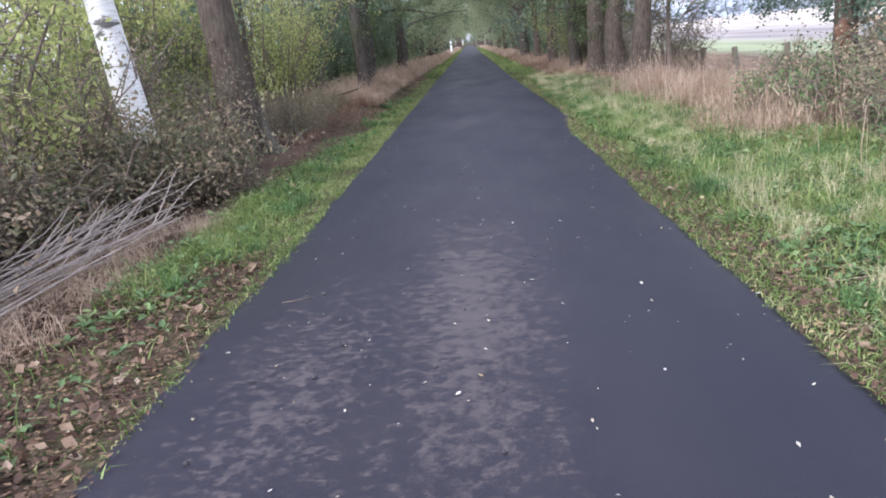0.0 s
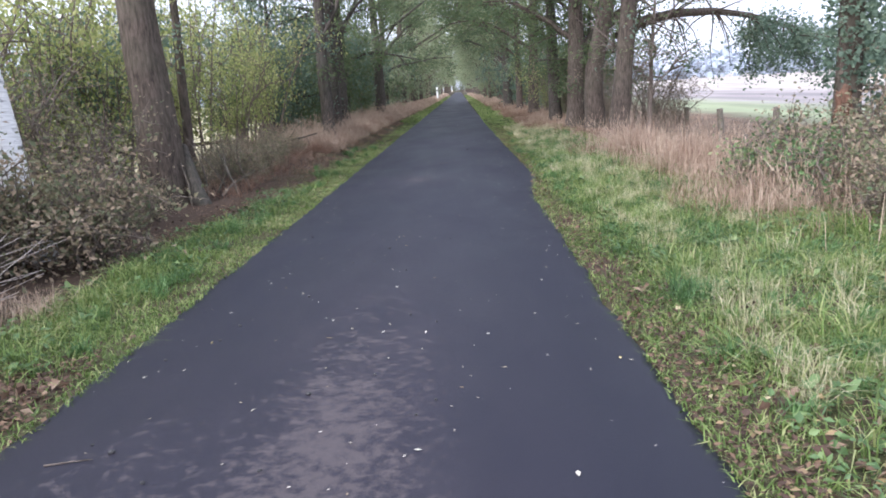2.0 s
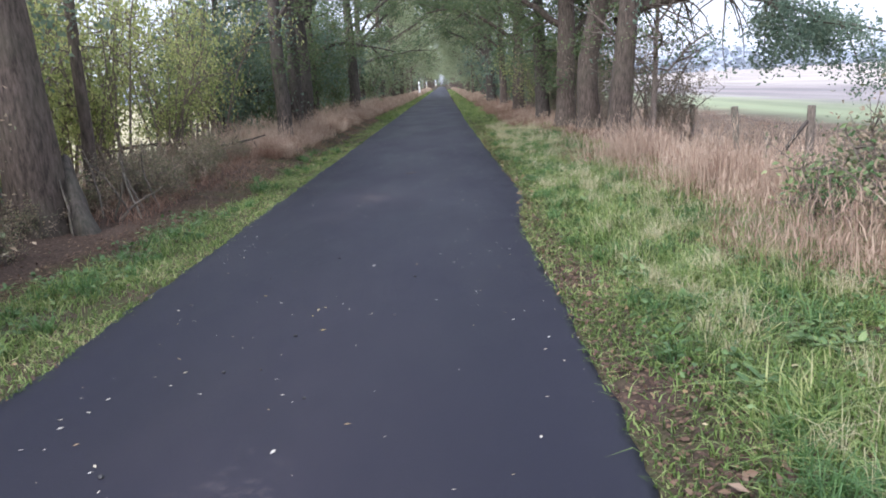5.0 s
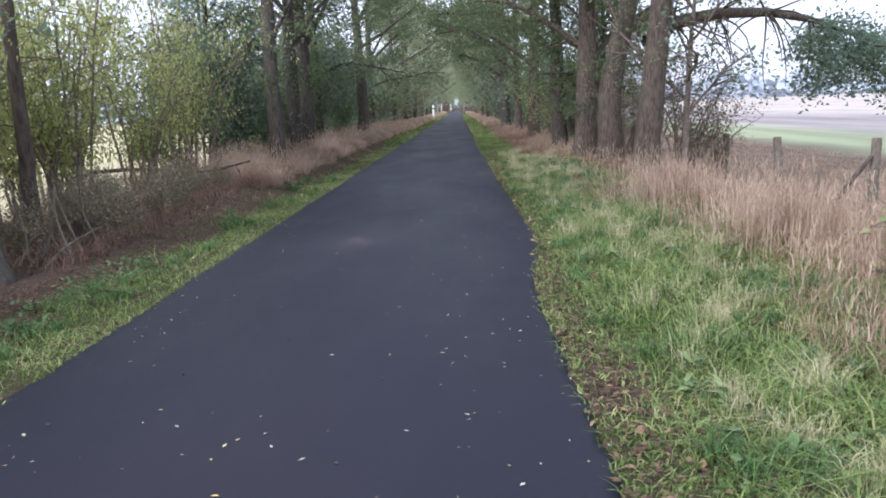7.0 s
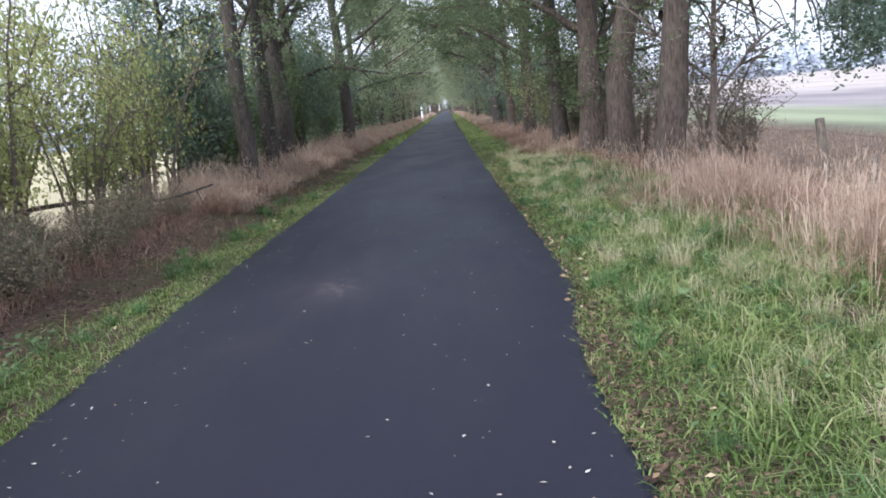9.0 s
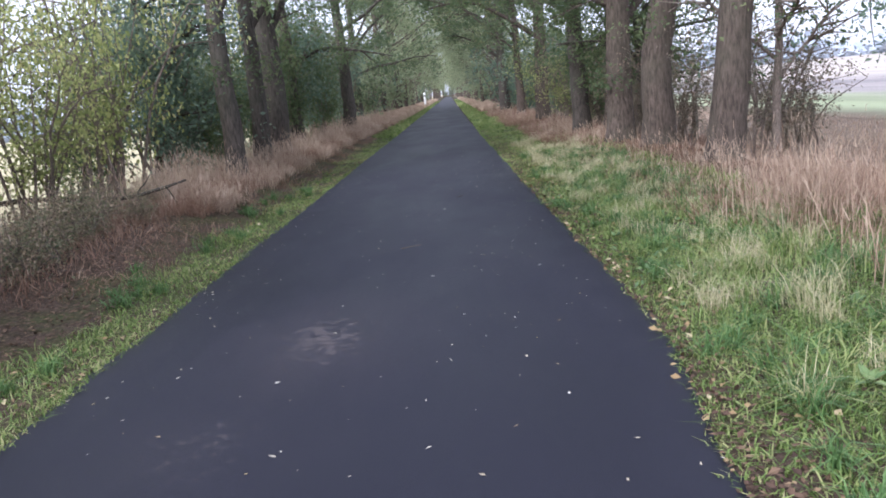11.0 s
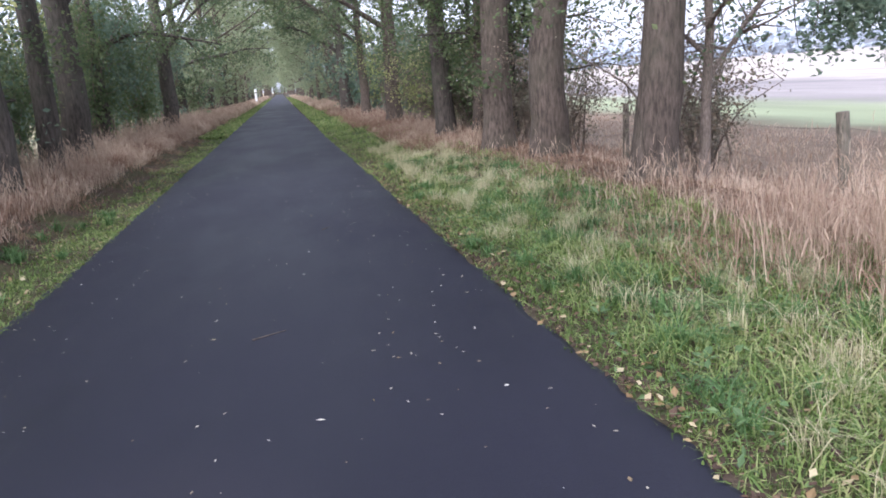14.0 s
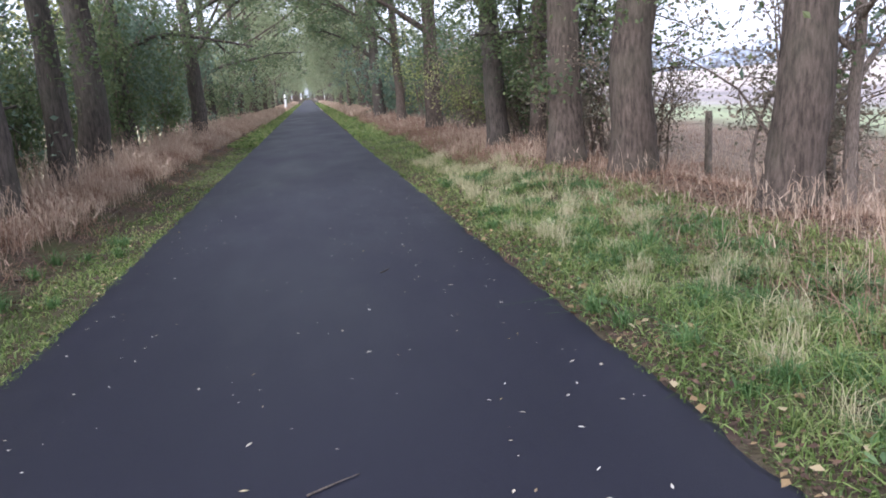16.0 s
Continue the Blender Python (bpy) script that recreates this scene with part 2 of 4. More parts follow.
def make_asphalt():
    m, n, l, p = material("asphalt", 0.62, 0.4)
    fine = noise_at(n, l, 160, 3)
    broad = noise_at(n, l, 0.8, 4, (1, 0.35, 1))
    base = ramp(n, [(0.3, (0.0046, 0.0047, 0.0112)), (0.7, (0.0132, 0.013, 0.0258))])
    l.new(fine.outputs["Fac"], base.inputs[0])
    tone = ramp(n, [(0.3, (0.78, 0.78, 0.83)), (0.7, (1.15, 1.13, 1.14))])
    l.new(broad.outputs["Fac"], tone.inputs[0])
    col = mixed(n, l, 1.0, base.outputs[0], tone.outputs[0], "MULTIPLY")
    # dried mud, blotched, in worn places, with a film of dust about them
    pos = n.new("ShaderNodeTexCoord")
    sep = n.new("ShaderNodeSeparateXYZ")
    l.new(pos.outputs["Object"], sep.inputs[0])
    blot = noise_at(n, l, 15, 9, (1.0, 1.05, 1), 0.72)
    fac = film = None
    for cx, cy, rx, ry, amount in ((-0.13, 4.2, 0.62, 3.6, 1.0), (-0.95, 3.2, 0.7, 2.4, 0.7), (-0.28, 14.6, 0.42, 0.7, 0.85), (-0.6, 13.2, 0.4, 0.5, 0.3)):
        dx = calc(n, l, "DIVIDE", calc(n, l, "SUBTRACT", sep.outputs["X"], cx), rx)
        dy = calc(n, l, "DIVIDE", calc(n, l, "SUBTRACT", sep.outputs["Y"], cy), ry)
        d = calc(n, l, "SQRT", calc(n, l, "ADD", calc(n, l, "MULTIPLY", dx, dx), calc(n, l, "MULTIPLY", dy, dy)))
        f = calc(n, l, "MULTIPLY", calc(n, l, "MAXIMUM", calc(n, l, "SUBTRACT", 1.0, d), 0.0), amount)
        fac = f if fac is None else calc(n, l, "MAXIMUM", fac, f)
        g = calc(n, l, "MULTIPLY", calc(n, l, "MAXIMUM", calc(n, l, "SUBTRACT", 1.0, calc(n, l, "MULTIPLY", d, 0.5)), 0.0), amount)
        film = g if film is None else calc(n, l, "MAXIMUM", film, g)
    haze = noise_at(n, l, 2.2, 5, (1.2, 0.6, 1), 0.6)
    film = calc(n, l, "MULTIPLY", film, calc(n, l, "MULTIPLY_ADD", haze.outputs["Fac"], 0.9, -0.12))
    col = mixed(n, l, film, col, (0.054, 0.044, 0.053))
    cover = calc(n, l, "ADD", fac, calc(n, l, "MULTIPLY_ADD", blot.outputs["Fac"], 4.4, -2.6))
    edge = ramp(n, [(0.0, (0.0,)), (0.6, (0.85,))])
    l.new(cover, edge.inputs[0])
    gate = calc(n, l, "MULTIPLY", edge.outputs[0], calc(n, l, "MINIMUM", calc(n, l, "MULTIPLY", fac, 5.0), 1.0))
    l.new(mixed(n, l, gate, col, (0.083, 0.069, 0.07)), p.inputs["Base Color"])
    rr = ramp(n, [(0.3, (0.48,)), (0.7, (0.64,))])
    l.new(broad.outputs["Fac"], rr.inputs[0])
    l.new(calc(n, l, "ADD", rr.outputs[0], calc(n, l, "MULTIPLY", gate, 0.25)), p.inputs["Roughness"])
    bump(n, l, p, fine.outputs["Fac"], 0.35, 0.006)
    return m


def make_ground():
    """Earth, moss and litter by the road, then rough pasture, a green crop, plough and stubble in strips along it."""
    m, n, l, p = material("ground_earth", 0.95, 0.15)
    pos = n.new("ShaderNodeTexCoord")
    sep = n.new("ShaderNodeSeparateXYZ")
    l.new(pos.outputs["Object"], sep.inputs[0])
    wob = noise_at(n, l, 0.25, 3)
    sway = calc(n, l, "MULTIPLY_ADD", calc(n, l, "MAXIMUM", calc(n, l, "SUBTRACT", sep.outputs["X"], 6.0), 0.0), 0.3, 1.6)
    x = calc(n, l, "ADD", sep.outputs["X"], calc(n, l, "MULTIPLY", calc(n, l, "SUBTRACT", wob.outputs["Fac"], 0.5), sway))
    speck = noise_at(n, l, 28, 5)
    soil = ramp(n, [(0.3, (0.045, 0.032, 0.025)), (0.55, (0.095, 0.067, 0.05)), (0.75, (0.18, 0.125, 0.09))])
    l.new(speck.outputs["Fac"], soil.inputs[0])
    moss = ramp(n, [(0.3, (0.045, 0.046, 0.022)), (0.7, (0.105, 0.108, 0.048))])
    l.new(speck.outputs["Fac"], moss.inputs[0])
    tan = ramp(n, [(0.3, (0.16, 0.118, 0.08)), (0.7, (0.3, 0.228, 0.165))])
    l.new(speck.outputs["Fac"], tan.inputs[0])
    patch = noise_at(n, l, 1.7, 4)
    pf = ramp(n, [(0.42, (0.0,)), (0.58, (1.0,))])
    l.new(patch.outputs["Fac"], pf.inputs[0])
    verge = mixed(n, l, pf.outputs[0], soil.outputs[0], moss.outputs[0])

    def step(a, b, v=x):
        mr = n.new("ShaderNodeMapRange")
        mr.interpolation_type = "SMOOTHSTEP"
        l.new(v, mr.inputs[0])
        mr.inputs[1].default_value, mr.inputs[2].default_value = a, b
        return mr.outputs[0]
    col = mixed(n, l, step(3.0, 4.2), verge, tan.outputs[0])
    col = mixed(n, l, step(11.8, 15.0), col, (0.32, 0.36, 0.22))
    furrow = noise_at(n, l, 0.35, 5, (1, 0.12, 1))
    fr = ramp(n, [(0.3, (0.72, 0.72, 0.74)), (0.7, (1.2, 1.17, 1.15))])
    l.new(furrow.outputs["Fac"], fr.inputs[0])
    col = mixed(n, l, step(17.0, 22.0), col, (0.33, 0.3, 0.285))
    col = mixed(n, l, step(30, 36), col, (0.47, 0.425, 0.375))
    col = mixed(n, l, step(9.0, 13.0), col, mixed(n, l, 1.0, col, fr.outputs[0], "MULTIPLY"))
    left = calc(n, l, "MULTIPLY", x, -1.0)
    col = mixed(n, l, step(2.7, 3.2, left), col, soil.outputs[0])
    col = mixed(n, l, step(4.3, 5.2, left), col, tan.outputs[0])
    col = mixed(n, l, step(6.8, 8.2, left), col, (0.46, 0.41, 0.25))
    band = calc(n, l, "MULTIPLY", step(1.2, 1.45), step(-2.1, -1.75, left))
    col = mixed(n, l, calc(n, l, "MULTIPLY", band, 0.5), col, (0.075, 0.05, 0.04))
    yy = sep.outputs["Y"]
    sand = calc(n, l, "MULTIPLY", calc(n, l, "MULTIPLY", step(96, 100, yy), step(-112, -108, calc(n, l, "MULTIPLY", yy, -1.0))), step(-9, -7, calc(n, l, "MULTIPLY", calc(n, l, "ABSOLUTE", x), -1.0)))
    col = mixed(n, l, sand, col, (0.5, 0.42, 0.32))
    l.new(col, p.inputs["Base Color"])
    bump(n, l, p, speck.outputs["Fac"], 0.8, 0.03)
    return m


M_ASPHALT, M_GROUND = make_asphalt(), make_ground()

# ---- ground and road ----


def ground_z(x, y):
    """Height of the earth: level verges, a low bank under the wood-side trees and a slight fall to the fields."""
    x, y = np.asarray(x, float), np.asarray(y, float)
    z = 0.02 * np.sin(x * 2.3 + y * 0.7) * np.sin(y * 0.9) - 0.005
    z = z * np.clip((np.abs(x) - 1.4) / 0.8, 0, 1)
    bank = np.clip((-x - 2.15) / 1.0, 0, 1)
    z = z + 0.24 * bank * bank * (3 - 2 * bank) * np.clip((y - 13) / 6, 0, 1) - 0.5 * np.clip((-x - 4.4) / 2.2, 0, 1)
    z = z + 0.10 * np.exp(-((x - 4.2) / 0.9) ** 2) - 0.45 * np.clip((x - 4.6) / 2.4, 0, 1) ** 0.8
    return z


ROAD_L, ROAD_R = -1.65, 1.52
xs = np.concatenate([-np.geomspace(9, 3000, 26)[::-1], np.arange(-8.5, 11, 0.25), np.geomspace(11.5, 3000, 26)])
ys = np.concatenate([-np.geomspace(8, 2500, 14)[::-1], np.arange(-7, 60, 0.4), np.geomspace(61, 4000, 36)])
gx, gy = np.meshgrid(xs, ys, indexing="ij")
gz = ground_z(gx, gy)
gz = np.where((gx > -1.5) & (gx < 1.4), -0.06, gz)
nx, ny = gx.shape
ii, jj = np.meshgrid(np.arange(nx - 1), np.arange(ny - 1), indexing="ij")
q0 = (ii * ny + jj).ravel()
quads = np.stack([q0, q0 + ny, q0 + ny + 1, q0 + 1], 1)
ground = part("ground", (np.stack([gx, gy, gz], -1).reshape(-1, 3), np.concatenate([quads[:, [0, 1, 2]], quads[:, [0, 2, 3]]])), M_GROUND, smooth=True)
tagged(ground, "earth verges with litter, running out into flat fields", "ground", kind="structure")

rng = np.random.default_rng(5)
ry = np.concatenate([np.arange(-12, 60, 0.12), np.geomspace(60.2, 420, 160)])


def wander(y, seed):
    """Uneven crumbled edge of the asphalt."""
    r = np.random.default_rng(seed)
    v = 0.0
    for k, amp in ((0.45, 0.014), (1.3, 0.012), (3.7, 0.012), (9.1, 0.01)):
        v = v + amp * np.sin(y * k + r.uniform(0, 6))
    return v + 0.009 * r.normal(size=len(y))



def road_edge(y):
    """The field-side edge of the asphalt, which steps out a little half way along."""
    return ROAD_R - 0.07 + 0.26 / (1 + np.exp(-np.clip((y - 13.3) * 2.4, -50, 50))) * np.exp(-np.clip(y - 14, 0, 99) / 26)


rl, rr_ = ROAD_L + wander(ry, 1), road_edge(ry) + wander(ry, 2)
cols = [(rl - 0.03, -0.06), (rl, -0.002), (rl + 0.06, 0.012)]
for k in range(1, 8):
    u = k / 8
    cols.append((rl + (rr_ - rl) * u, 0.012 + 0.02 * math.sin(math.pi * u)))
cols += [(rr_ - 0.06, 0.012), (rr_, -0.002), (rr_ + 0.03, -0.06)]
RV = np.stack([np.stack([cx_ * np.ones_like(ry), ry, np.full_like(ry, cz_)], 1) for cx_, cz_ in cols], 1)
nr, nc = RV.shape[:2]
ii, jj = np.meshgrid(np.arange(nr - 1), np.arange(nc - 1), indexing="ij")
q0 = (ii * nc + jj).ravel()
quads = np.stack([q0, q0 + 1, q0 + nc + 1, q0 + nc], 1)
road = part("road", (RV.reshape(-1, 3), np.concatenate([quads[:, [0, 1, 2]], quads[:, [0, 2, 3]]])), M_ASPHALT, smooth=True)
tagged(road, "straight narrow dark asphalt path with crumbling edges", "path", kind="structure")

LEAF_LIME = leafy("pale_bramble_leaves", [(0.0, (0.12, 0.17, 0.07)), (0.5, (0.26, 0.33, 0.14)), (1.0, (0.46, 0.46, 0.24))], 0.4)
GRASS_DEAD = leafy("dead_grass", [(0.0, (0.14, 0.08, 0.055)), (0.5, (0.29, 0.18, 0.125)), (1.0, (0.46, 0.34, 0.25))], 0.2, 0.8, 0.5)
# leaves of far trees: distance haze put into a lighter, greyer green
LEAF_FAR = leafy("haze_paled_leaves", [(0.0, (0.15, 0.19, 0.12)), (0.5, (0.27, 0.32, 0.18)), (1.0, (0.46, 0.47, 0.29))], 0.5)
LEAF_MID = leafy("mid_green_leaves", [(0.0, (0.07, 0.105, 0.062)), (0.5, (0.125, 0.17, 0.085)), (1.0, (0.26, 0.28, 0.14))], 0.48)
GRASS_STRAW = leafy("straw_grass", [(0.0, (0.28, 0.3, 0.14)), (0.5, (0.48, 0.44, 0.26)), (1.0, (0.68, 0.6, 0.42))], 0.25, 0.7, 0.4)
# aerial haze over the far woods is put into this pale blue colour
LEAF_HAZE = leafy("haze_tinted_woods", [(0.0, (0.38, 0.43, 0.5)), (1.0, (0.47, 0.51, 0.56))], 0.1, 0.9, 0.5)
M_RED = bark("reddish_bark", (0.09, 0.045, 0.03), (0.25, 0.125, 0.08), (0.12, 0.1, 0.075))
M_STONE = bark("dark_stone", (0.05, 0.05, 0.055), (0.15, 0.145, 0.14), (0.1, 0.1, 0.1), 4)
M_WIRE = bark("rusty_wire", (0.12, 0.09, 0.075), (0.28, 0.22, 0.19), (0.2, 0.17, 0.15), 4)
M_WHITE = bark("white_paint", (0.7, 0.7, 0.68), (0.82, 0.82, 0.8), (0.6, 0.6, 0.56))

# ---- trees ----


def bend(start, way, length, n, rng, droop=0.0, wob=0.12):
    """A wandering path from start along way."""
    d = np.asarray(way, float)
    d = d / np.linalg.norm(d)
    P = [np.asarray(start, float)]
    for k in range(n):
        d = d + rng.normal(0, wob, 3) + np.array([0, 0, -droop / n])
        d = d / np.linalg.norm(d)
        P.append(P[-1] + d * length / n)
    return np.array(P)


def oak(name, x, y, r, seed, lean=(0, 0), height=11.0, first=3.2, limbs=9, n_leaves=5000, size=0.13, leaf=None, wood=None,
        label="tall oak with rough grey-brown bark at the path", spread=4.5, aim=None, bow=0.0, sprouts=8):
    rng = np.random.default_rng(seed)
    leaf, wood = leaf or LEAF_OAK, wood or M_OAK
    base = float(ground_z(x, y))
    ob = thing(name, x, y, base, label, "tree", "trees along the path")
    hs = np.concatenate([[-0.25, 0.0, 0.12, 0.3, 0.6], np.linspace(1.0, height, 16)])
    wob = np.cumsum(rng.normal(0, 0.022, (len(hs), 2)), axis=0)
    wob -= wob[1]
    P = np.stack([lean[0] * hs + wob[:, 0] * np.clip(hs, 0, 1) + bow * hs * hs, lean[1] * hs + wob[:, 1] * np.clip(hs, 0, 1), hs], 1)
    R = r * (np.clip(1.0 - 0.75 * hs / height, 0.15, 1) + 0.25 * np.exp(-np.clip(hs, 0, 9) / 0.22))
    part("trunk", tube(P, R, 14, 0.045, rng), wood, ob, smooth=True)
    C, W, twigs = [], [], []
    for k in range(limbs):
        h = first + (height - first - 0.6) * (k / max(1, limbs - 1)) ** 1.1 + rng.uniform(-0.3, 0.3)
        s = np.array([np.interp(h, hs, P[:, a]) for a in range(3)])
        az = k * 2.4 + rng.uniform(-0.5, 0.5) if aim is None or k % 2 else aim + rng.uniform(-0.5, 0.5)
        up = rng.uniform(0.6, 1.5)
        length = spread * rng.uniform(0.7, 1.15) * (1 - 0.45 * (h - first) / (height - first + 0.1))
        path = bend(s, (math.cos(az), math.sin(az), up), length, 7, rng, 0.5, 0.14)
        r0 = max(0.03, np.interp(h, hs, R) * 0.45)
        part("limb", tube(path, np.linspace(r0, 0.018, 8), 7, 0.04, rng), wood, ob, smooth=True)
        for j in range(10):
            u = rng.uniform(0.2, 1.0)
            q = path[int(u * 7)]
            sub = bend(q, units(rng, 1)[0] * [1, 1, 0.5] + (path[-1] - path[0]) / length * 0.7, length * rng.uniform(0.25, 0.45), 4, rng, 0.3, 0.2)
            twigs.append(tube(sub[[0, 2, 4]], [0.022, 0.014, 0.006], 3, cap=False))
            C += [sub[2], sub[3], sub[4]]
            W += [1.0, 1.2, 1.4]
    for k in range(sprouts):
        h = rng.uniform(1.3, height * 0.55)
        s = np.array([np.interp(h, hs, P[:, a]) for a in range(3)])
        az = rng.uniform(0, 2 * math.pi)
        sub = bend(s, (math.cos(az), math.sin(az), 0.3), rng.uniform(0.45, 0.9), 4, rng, 0.6, 0.2)
        twigs.append(tube(sub[[0, 2, 4]], [0.012, 0.008, 0.004], 3, cap=False))
        C += [sub[3], sub[4]]
        W += [1.0, 1.3]
    tagged(part("branching", merge(twigs), wood, ob, smooth=True), kind="stuff")
    C, W = np.array(C), np.array(W)
    pick = rng.choice(len(C), n_leaves, p=W / W.sum())
    spreadv = rng.normal(0, 1, (n_leaves, 3)) * [0.26, 0.26, 0.17]
    tagged(part("crown", leaves(C[pick] + spreadv, size, rng, 0.25), leaf, ob), kind="stuff")
    return ob


# birch, white, leaning over the verge
def birch(x, y, r, seed, lean):
    rng = np.random.default_rng(seed)
    ob = thing("birch_tree", x, y, float(ground_z(x, y)), "white-barked birch leaning among brambles at the path", "tree", "trees along the path")
    hs = np.concatenate([[-0.25, 0.0, 0.15, 0.4], np.linspace(0.8, 11, 16)])
    P = np.stack([lean[0] * hs, lean[1] * hs, hs], 1)
    P[:, :2] += np.cumsum(rng.normal(0, 0.01, (len(hs), 2)), axis=0)
    R = r * (np.clip(1 - 0.8 * hs / 11, 0.1, 1) + 0.35 * np.exp(-np.clip(hs, 0, 9) / 0.25))
    part("trunk", tube(P, R, 16, 0.02, rng), M_BIRCH, ob, smooth=True)
    C = []
    for k in range(9):
        h = 4.5 + k * 0.65
        s = np.array([np.interp(h, hs, P[:, a]) for a in range(3)])
        az = k * 2.4
        path = bend(s, (math.cos(az), math.sin(az), 0.8), 2.4, 6, rng, 0.9)
        part("limb", tube(path, np.linspace(0.04, 0.008, 7), 6), M_TWIG, ob, smooth=True)
        C += [*path[2:]]
    C = np.array(C)
    pick = rng.integers(0, len(C), 7000)
    part("crown", leaves(C[pick] + rng.normal(0, 0.4, (7000, 3)), 0.06, rng), LEAF_PALE, ob)
    return ob


def make_birch_bark():
    m, n, l, p = material("birch_bark", 0.7, 0.3)
    a = noise_at(n, l, 2.4, 5, (1.1, 1.1, 3.0), 0.6)
    b = noise_at(n, l, 16, 4, (0.35, 0.35, 3.0))
    white = ramp(n, [(0.3, (0.55, 0.54, 0.52)), (0.6, (0.78, 0.77, 0.75))])
    l.new(b.outputs["Fac"], white.inputs[0])
    scar = ramp(n, [(0.56, (0.0,)), (0.63, (0.9,))])
    l.new(a.outputs["Fac"], scar.inputs[0])
    line = ramp(n, [(0.66, (0.0,)), (0.72, (0.7,))])
    l.new(b.outputs["Fac"], line.inputs[0])
    c = mixed(n, l, line.outputs[0], white.outputs[0], (0.12, 0.1, 0.09))
    l.new(mixed(n, l, scar.outputs[0], c, (0.06, 0.05, 0.048)), p.inputs["Base Color"])
    bump(n, l, p, a.outputs["Fac"], 0.4, 0.01)
    return m


M_BIRCH = make_birch_bark()
birch(-4.12, 9.5, 0.2, 3, (-0.1, 0.0))

# trees that the path passes close by
oak("oak_tree", -4.12, 13.4, 0.335, 11, (-0.065, 0.02), first=4.0, n_leaves=11000, size=0.09, sprouts=2, label="stout oak with dark rough bark leaning from brambles")
oak("oak_tree", -3.38, 24.1, 0.19, 12, (0.01, 0.0), first=3.0, n_leaves=13000, size=0.09, wood=M_DARK)
oak("oak_tree", -3.68, 27.3, 0.2, 13, (0.0, 0.0), first=2.9, n_leaves=13000, size=0.09, wood=M_DARK)
oak("oak_tree", -4.12, 31.0, 0.32, 14, (0.0, 0.0), first=2.9, n_leaves=13000, size=0.095, wood=M_DARK)
oak("oak_tree", -4.55, 36.0, 0.23, 15, (-0.01, 0.0), first=2.8, n_leaves=11000, size=0.1, wood=M_DARK)
r1 = oak("oak_tree", 4.38, 20.9, 0.245, 16, (0.085, 0.0), first=3.5, n_leaves=9000, size=0.09, label="stout oak with a long limb over the fence")
oak("oak_tree", 4.41, 24.4, 0.295, 17, (0.08, 0.0), first=2.5, limbs=12, n_leaves=18000, size=0.09, bow=0.02, label="oak with a bent trunk in dry grass")
oak("oak_tree", 4.13, 26.4, 0.285, 18, (0.0, 0.0), first=2.4, limbs=12, n_leaves=18000, size=0.09)
oak("oak_tree", 4.5, 29.2, 0.16, 19, (0.04, 0.0), first=2.8, n_leaves=8000, size=0.09)
oak("oak_tree", 4.0, 30.3, 0.24, 20, (0.0, 0.0), first=2.2, n_leaves=16000, size=0.09, wood=M_DARK, sprouts=40, label="dark-barked oak with low leafy shoots")

# the long limb of the stout oak, with drooping leaves
rng = np.random.default_rng(77)
path = np.array([(0.05, 0, 2.4), (0.6, 0.2, 2.75), (1.6, 0.8, 2.95), (2.8, 1.5, 3.0), (4.0, 2.3, 2.9), (5.2, 2.9, 2.6), (6.4, 3.3, 2.3), (7.8, 3.6, 2.0)])
bits, C = [], []
part("limb", tube(path, [0.15, 0.12, 0.1, 0.085, 0.07, 0.05, 0.035, 0.02], 9, 0.05, rng), M_OAK, r1, "long low limb reaching over the field", smooth=True)
for k in range(60):
    i = int(rng.integers(1, 8))
    sub = bend(path[i], units(rng, 1)[0] * [1, 1, 0.7] + [0.3, 0, -0.25 if i > 3 else 0.1], rng.uniform(0.9, 1.9), 5, rng, 1.0, 0.2)
    bits.append(tube(sub, np.linspace(0.025, 0.005, 6), 5))
    C += [*sub[2:]] * 4 if i > 3 else [sub[5]]
tagged(part("branching", merge(bits), M_OAK, r1, smooth=True), kind="stuff")
C = np.array(C)
pick = rng.integers(0, len(C), 10000)
tagged(part("crown", leaves(C[pick] + rng.normal(0, 0.17, (10000, 3)), 0.1, rng, 0.2), LEAF_BLUE, r1, "drooping blue-green leaves"), kind="stuff")

# the avenue beyond
oak("oak_tree", -3.95, 44.8, 0.3, 31, (-0.02, 0.02), first=2.6, n_leaves=14000, size=0.12, spread=5, aim=0.0, wood=M_DARK, leaf=LEAF_MID)
oak("oak_tree", 3.98, 38.6, 0.27, 32, (0.03, 0.0), first=2.8, n_leaves=14000, size=0.12, spread=5, aim=math.pi)
oak("oak_tree", -4.3, 52.0, 0.24, 33, (0.02, 0.0), first=2.6, n_leaves=13000, size=0.13, spread=5, aim=0.0, wood=M_DARK, leaf=LEAF_MID)
oak("oak_tree", 4.02, 47.4, 0.2, 34, (-0.02, 0.0), first=2.8, n_leaves=13000, size=0.13, spread=5, aim=math.pi, leaf=LEAF_MID)
oak("oak_tree", 3.88, 56.0, 0.32, 37, (0.0, 0.0), first=2.9, n_leaves=12000, size=0.14, spread=5, aim=math.pi, wood=M_DARK, leaf=LEAF_MID)
# from here on the crowns carry haze in their leaf colour
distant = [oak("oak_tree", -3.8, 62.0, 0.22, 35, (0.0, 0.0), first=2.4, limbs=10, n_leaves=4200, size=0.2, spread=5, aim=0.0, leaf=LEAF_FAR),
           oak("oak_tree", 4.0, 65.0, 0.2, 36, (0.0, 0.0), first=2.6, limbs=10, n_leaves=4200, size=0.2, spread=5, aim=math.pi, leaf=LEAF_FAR)]
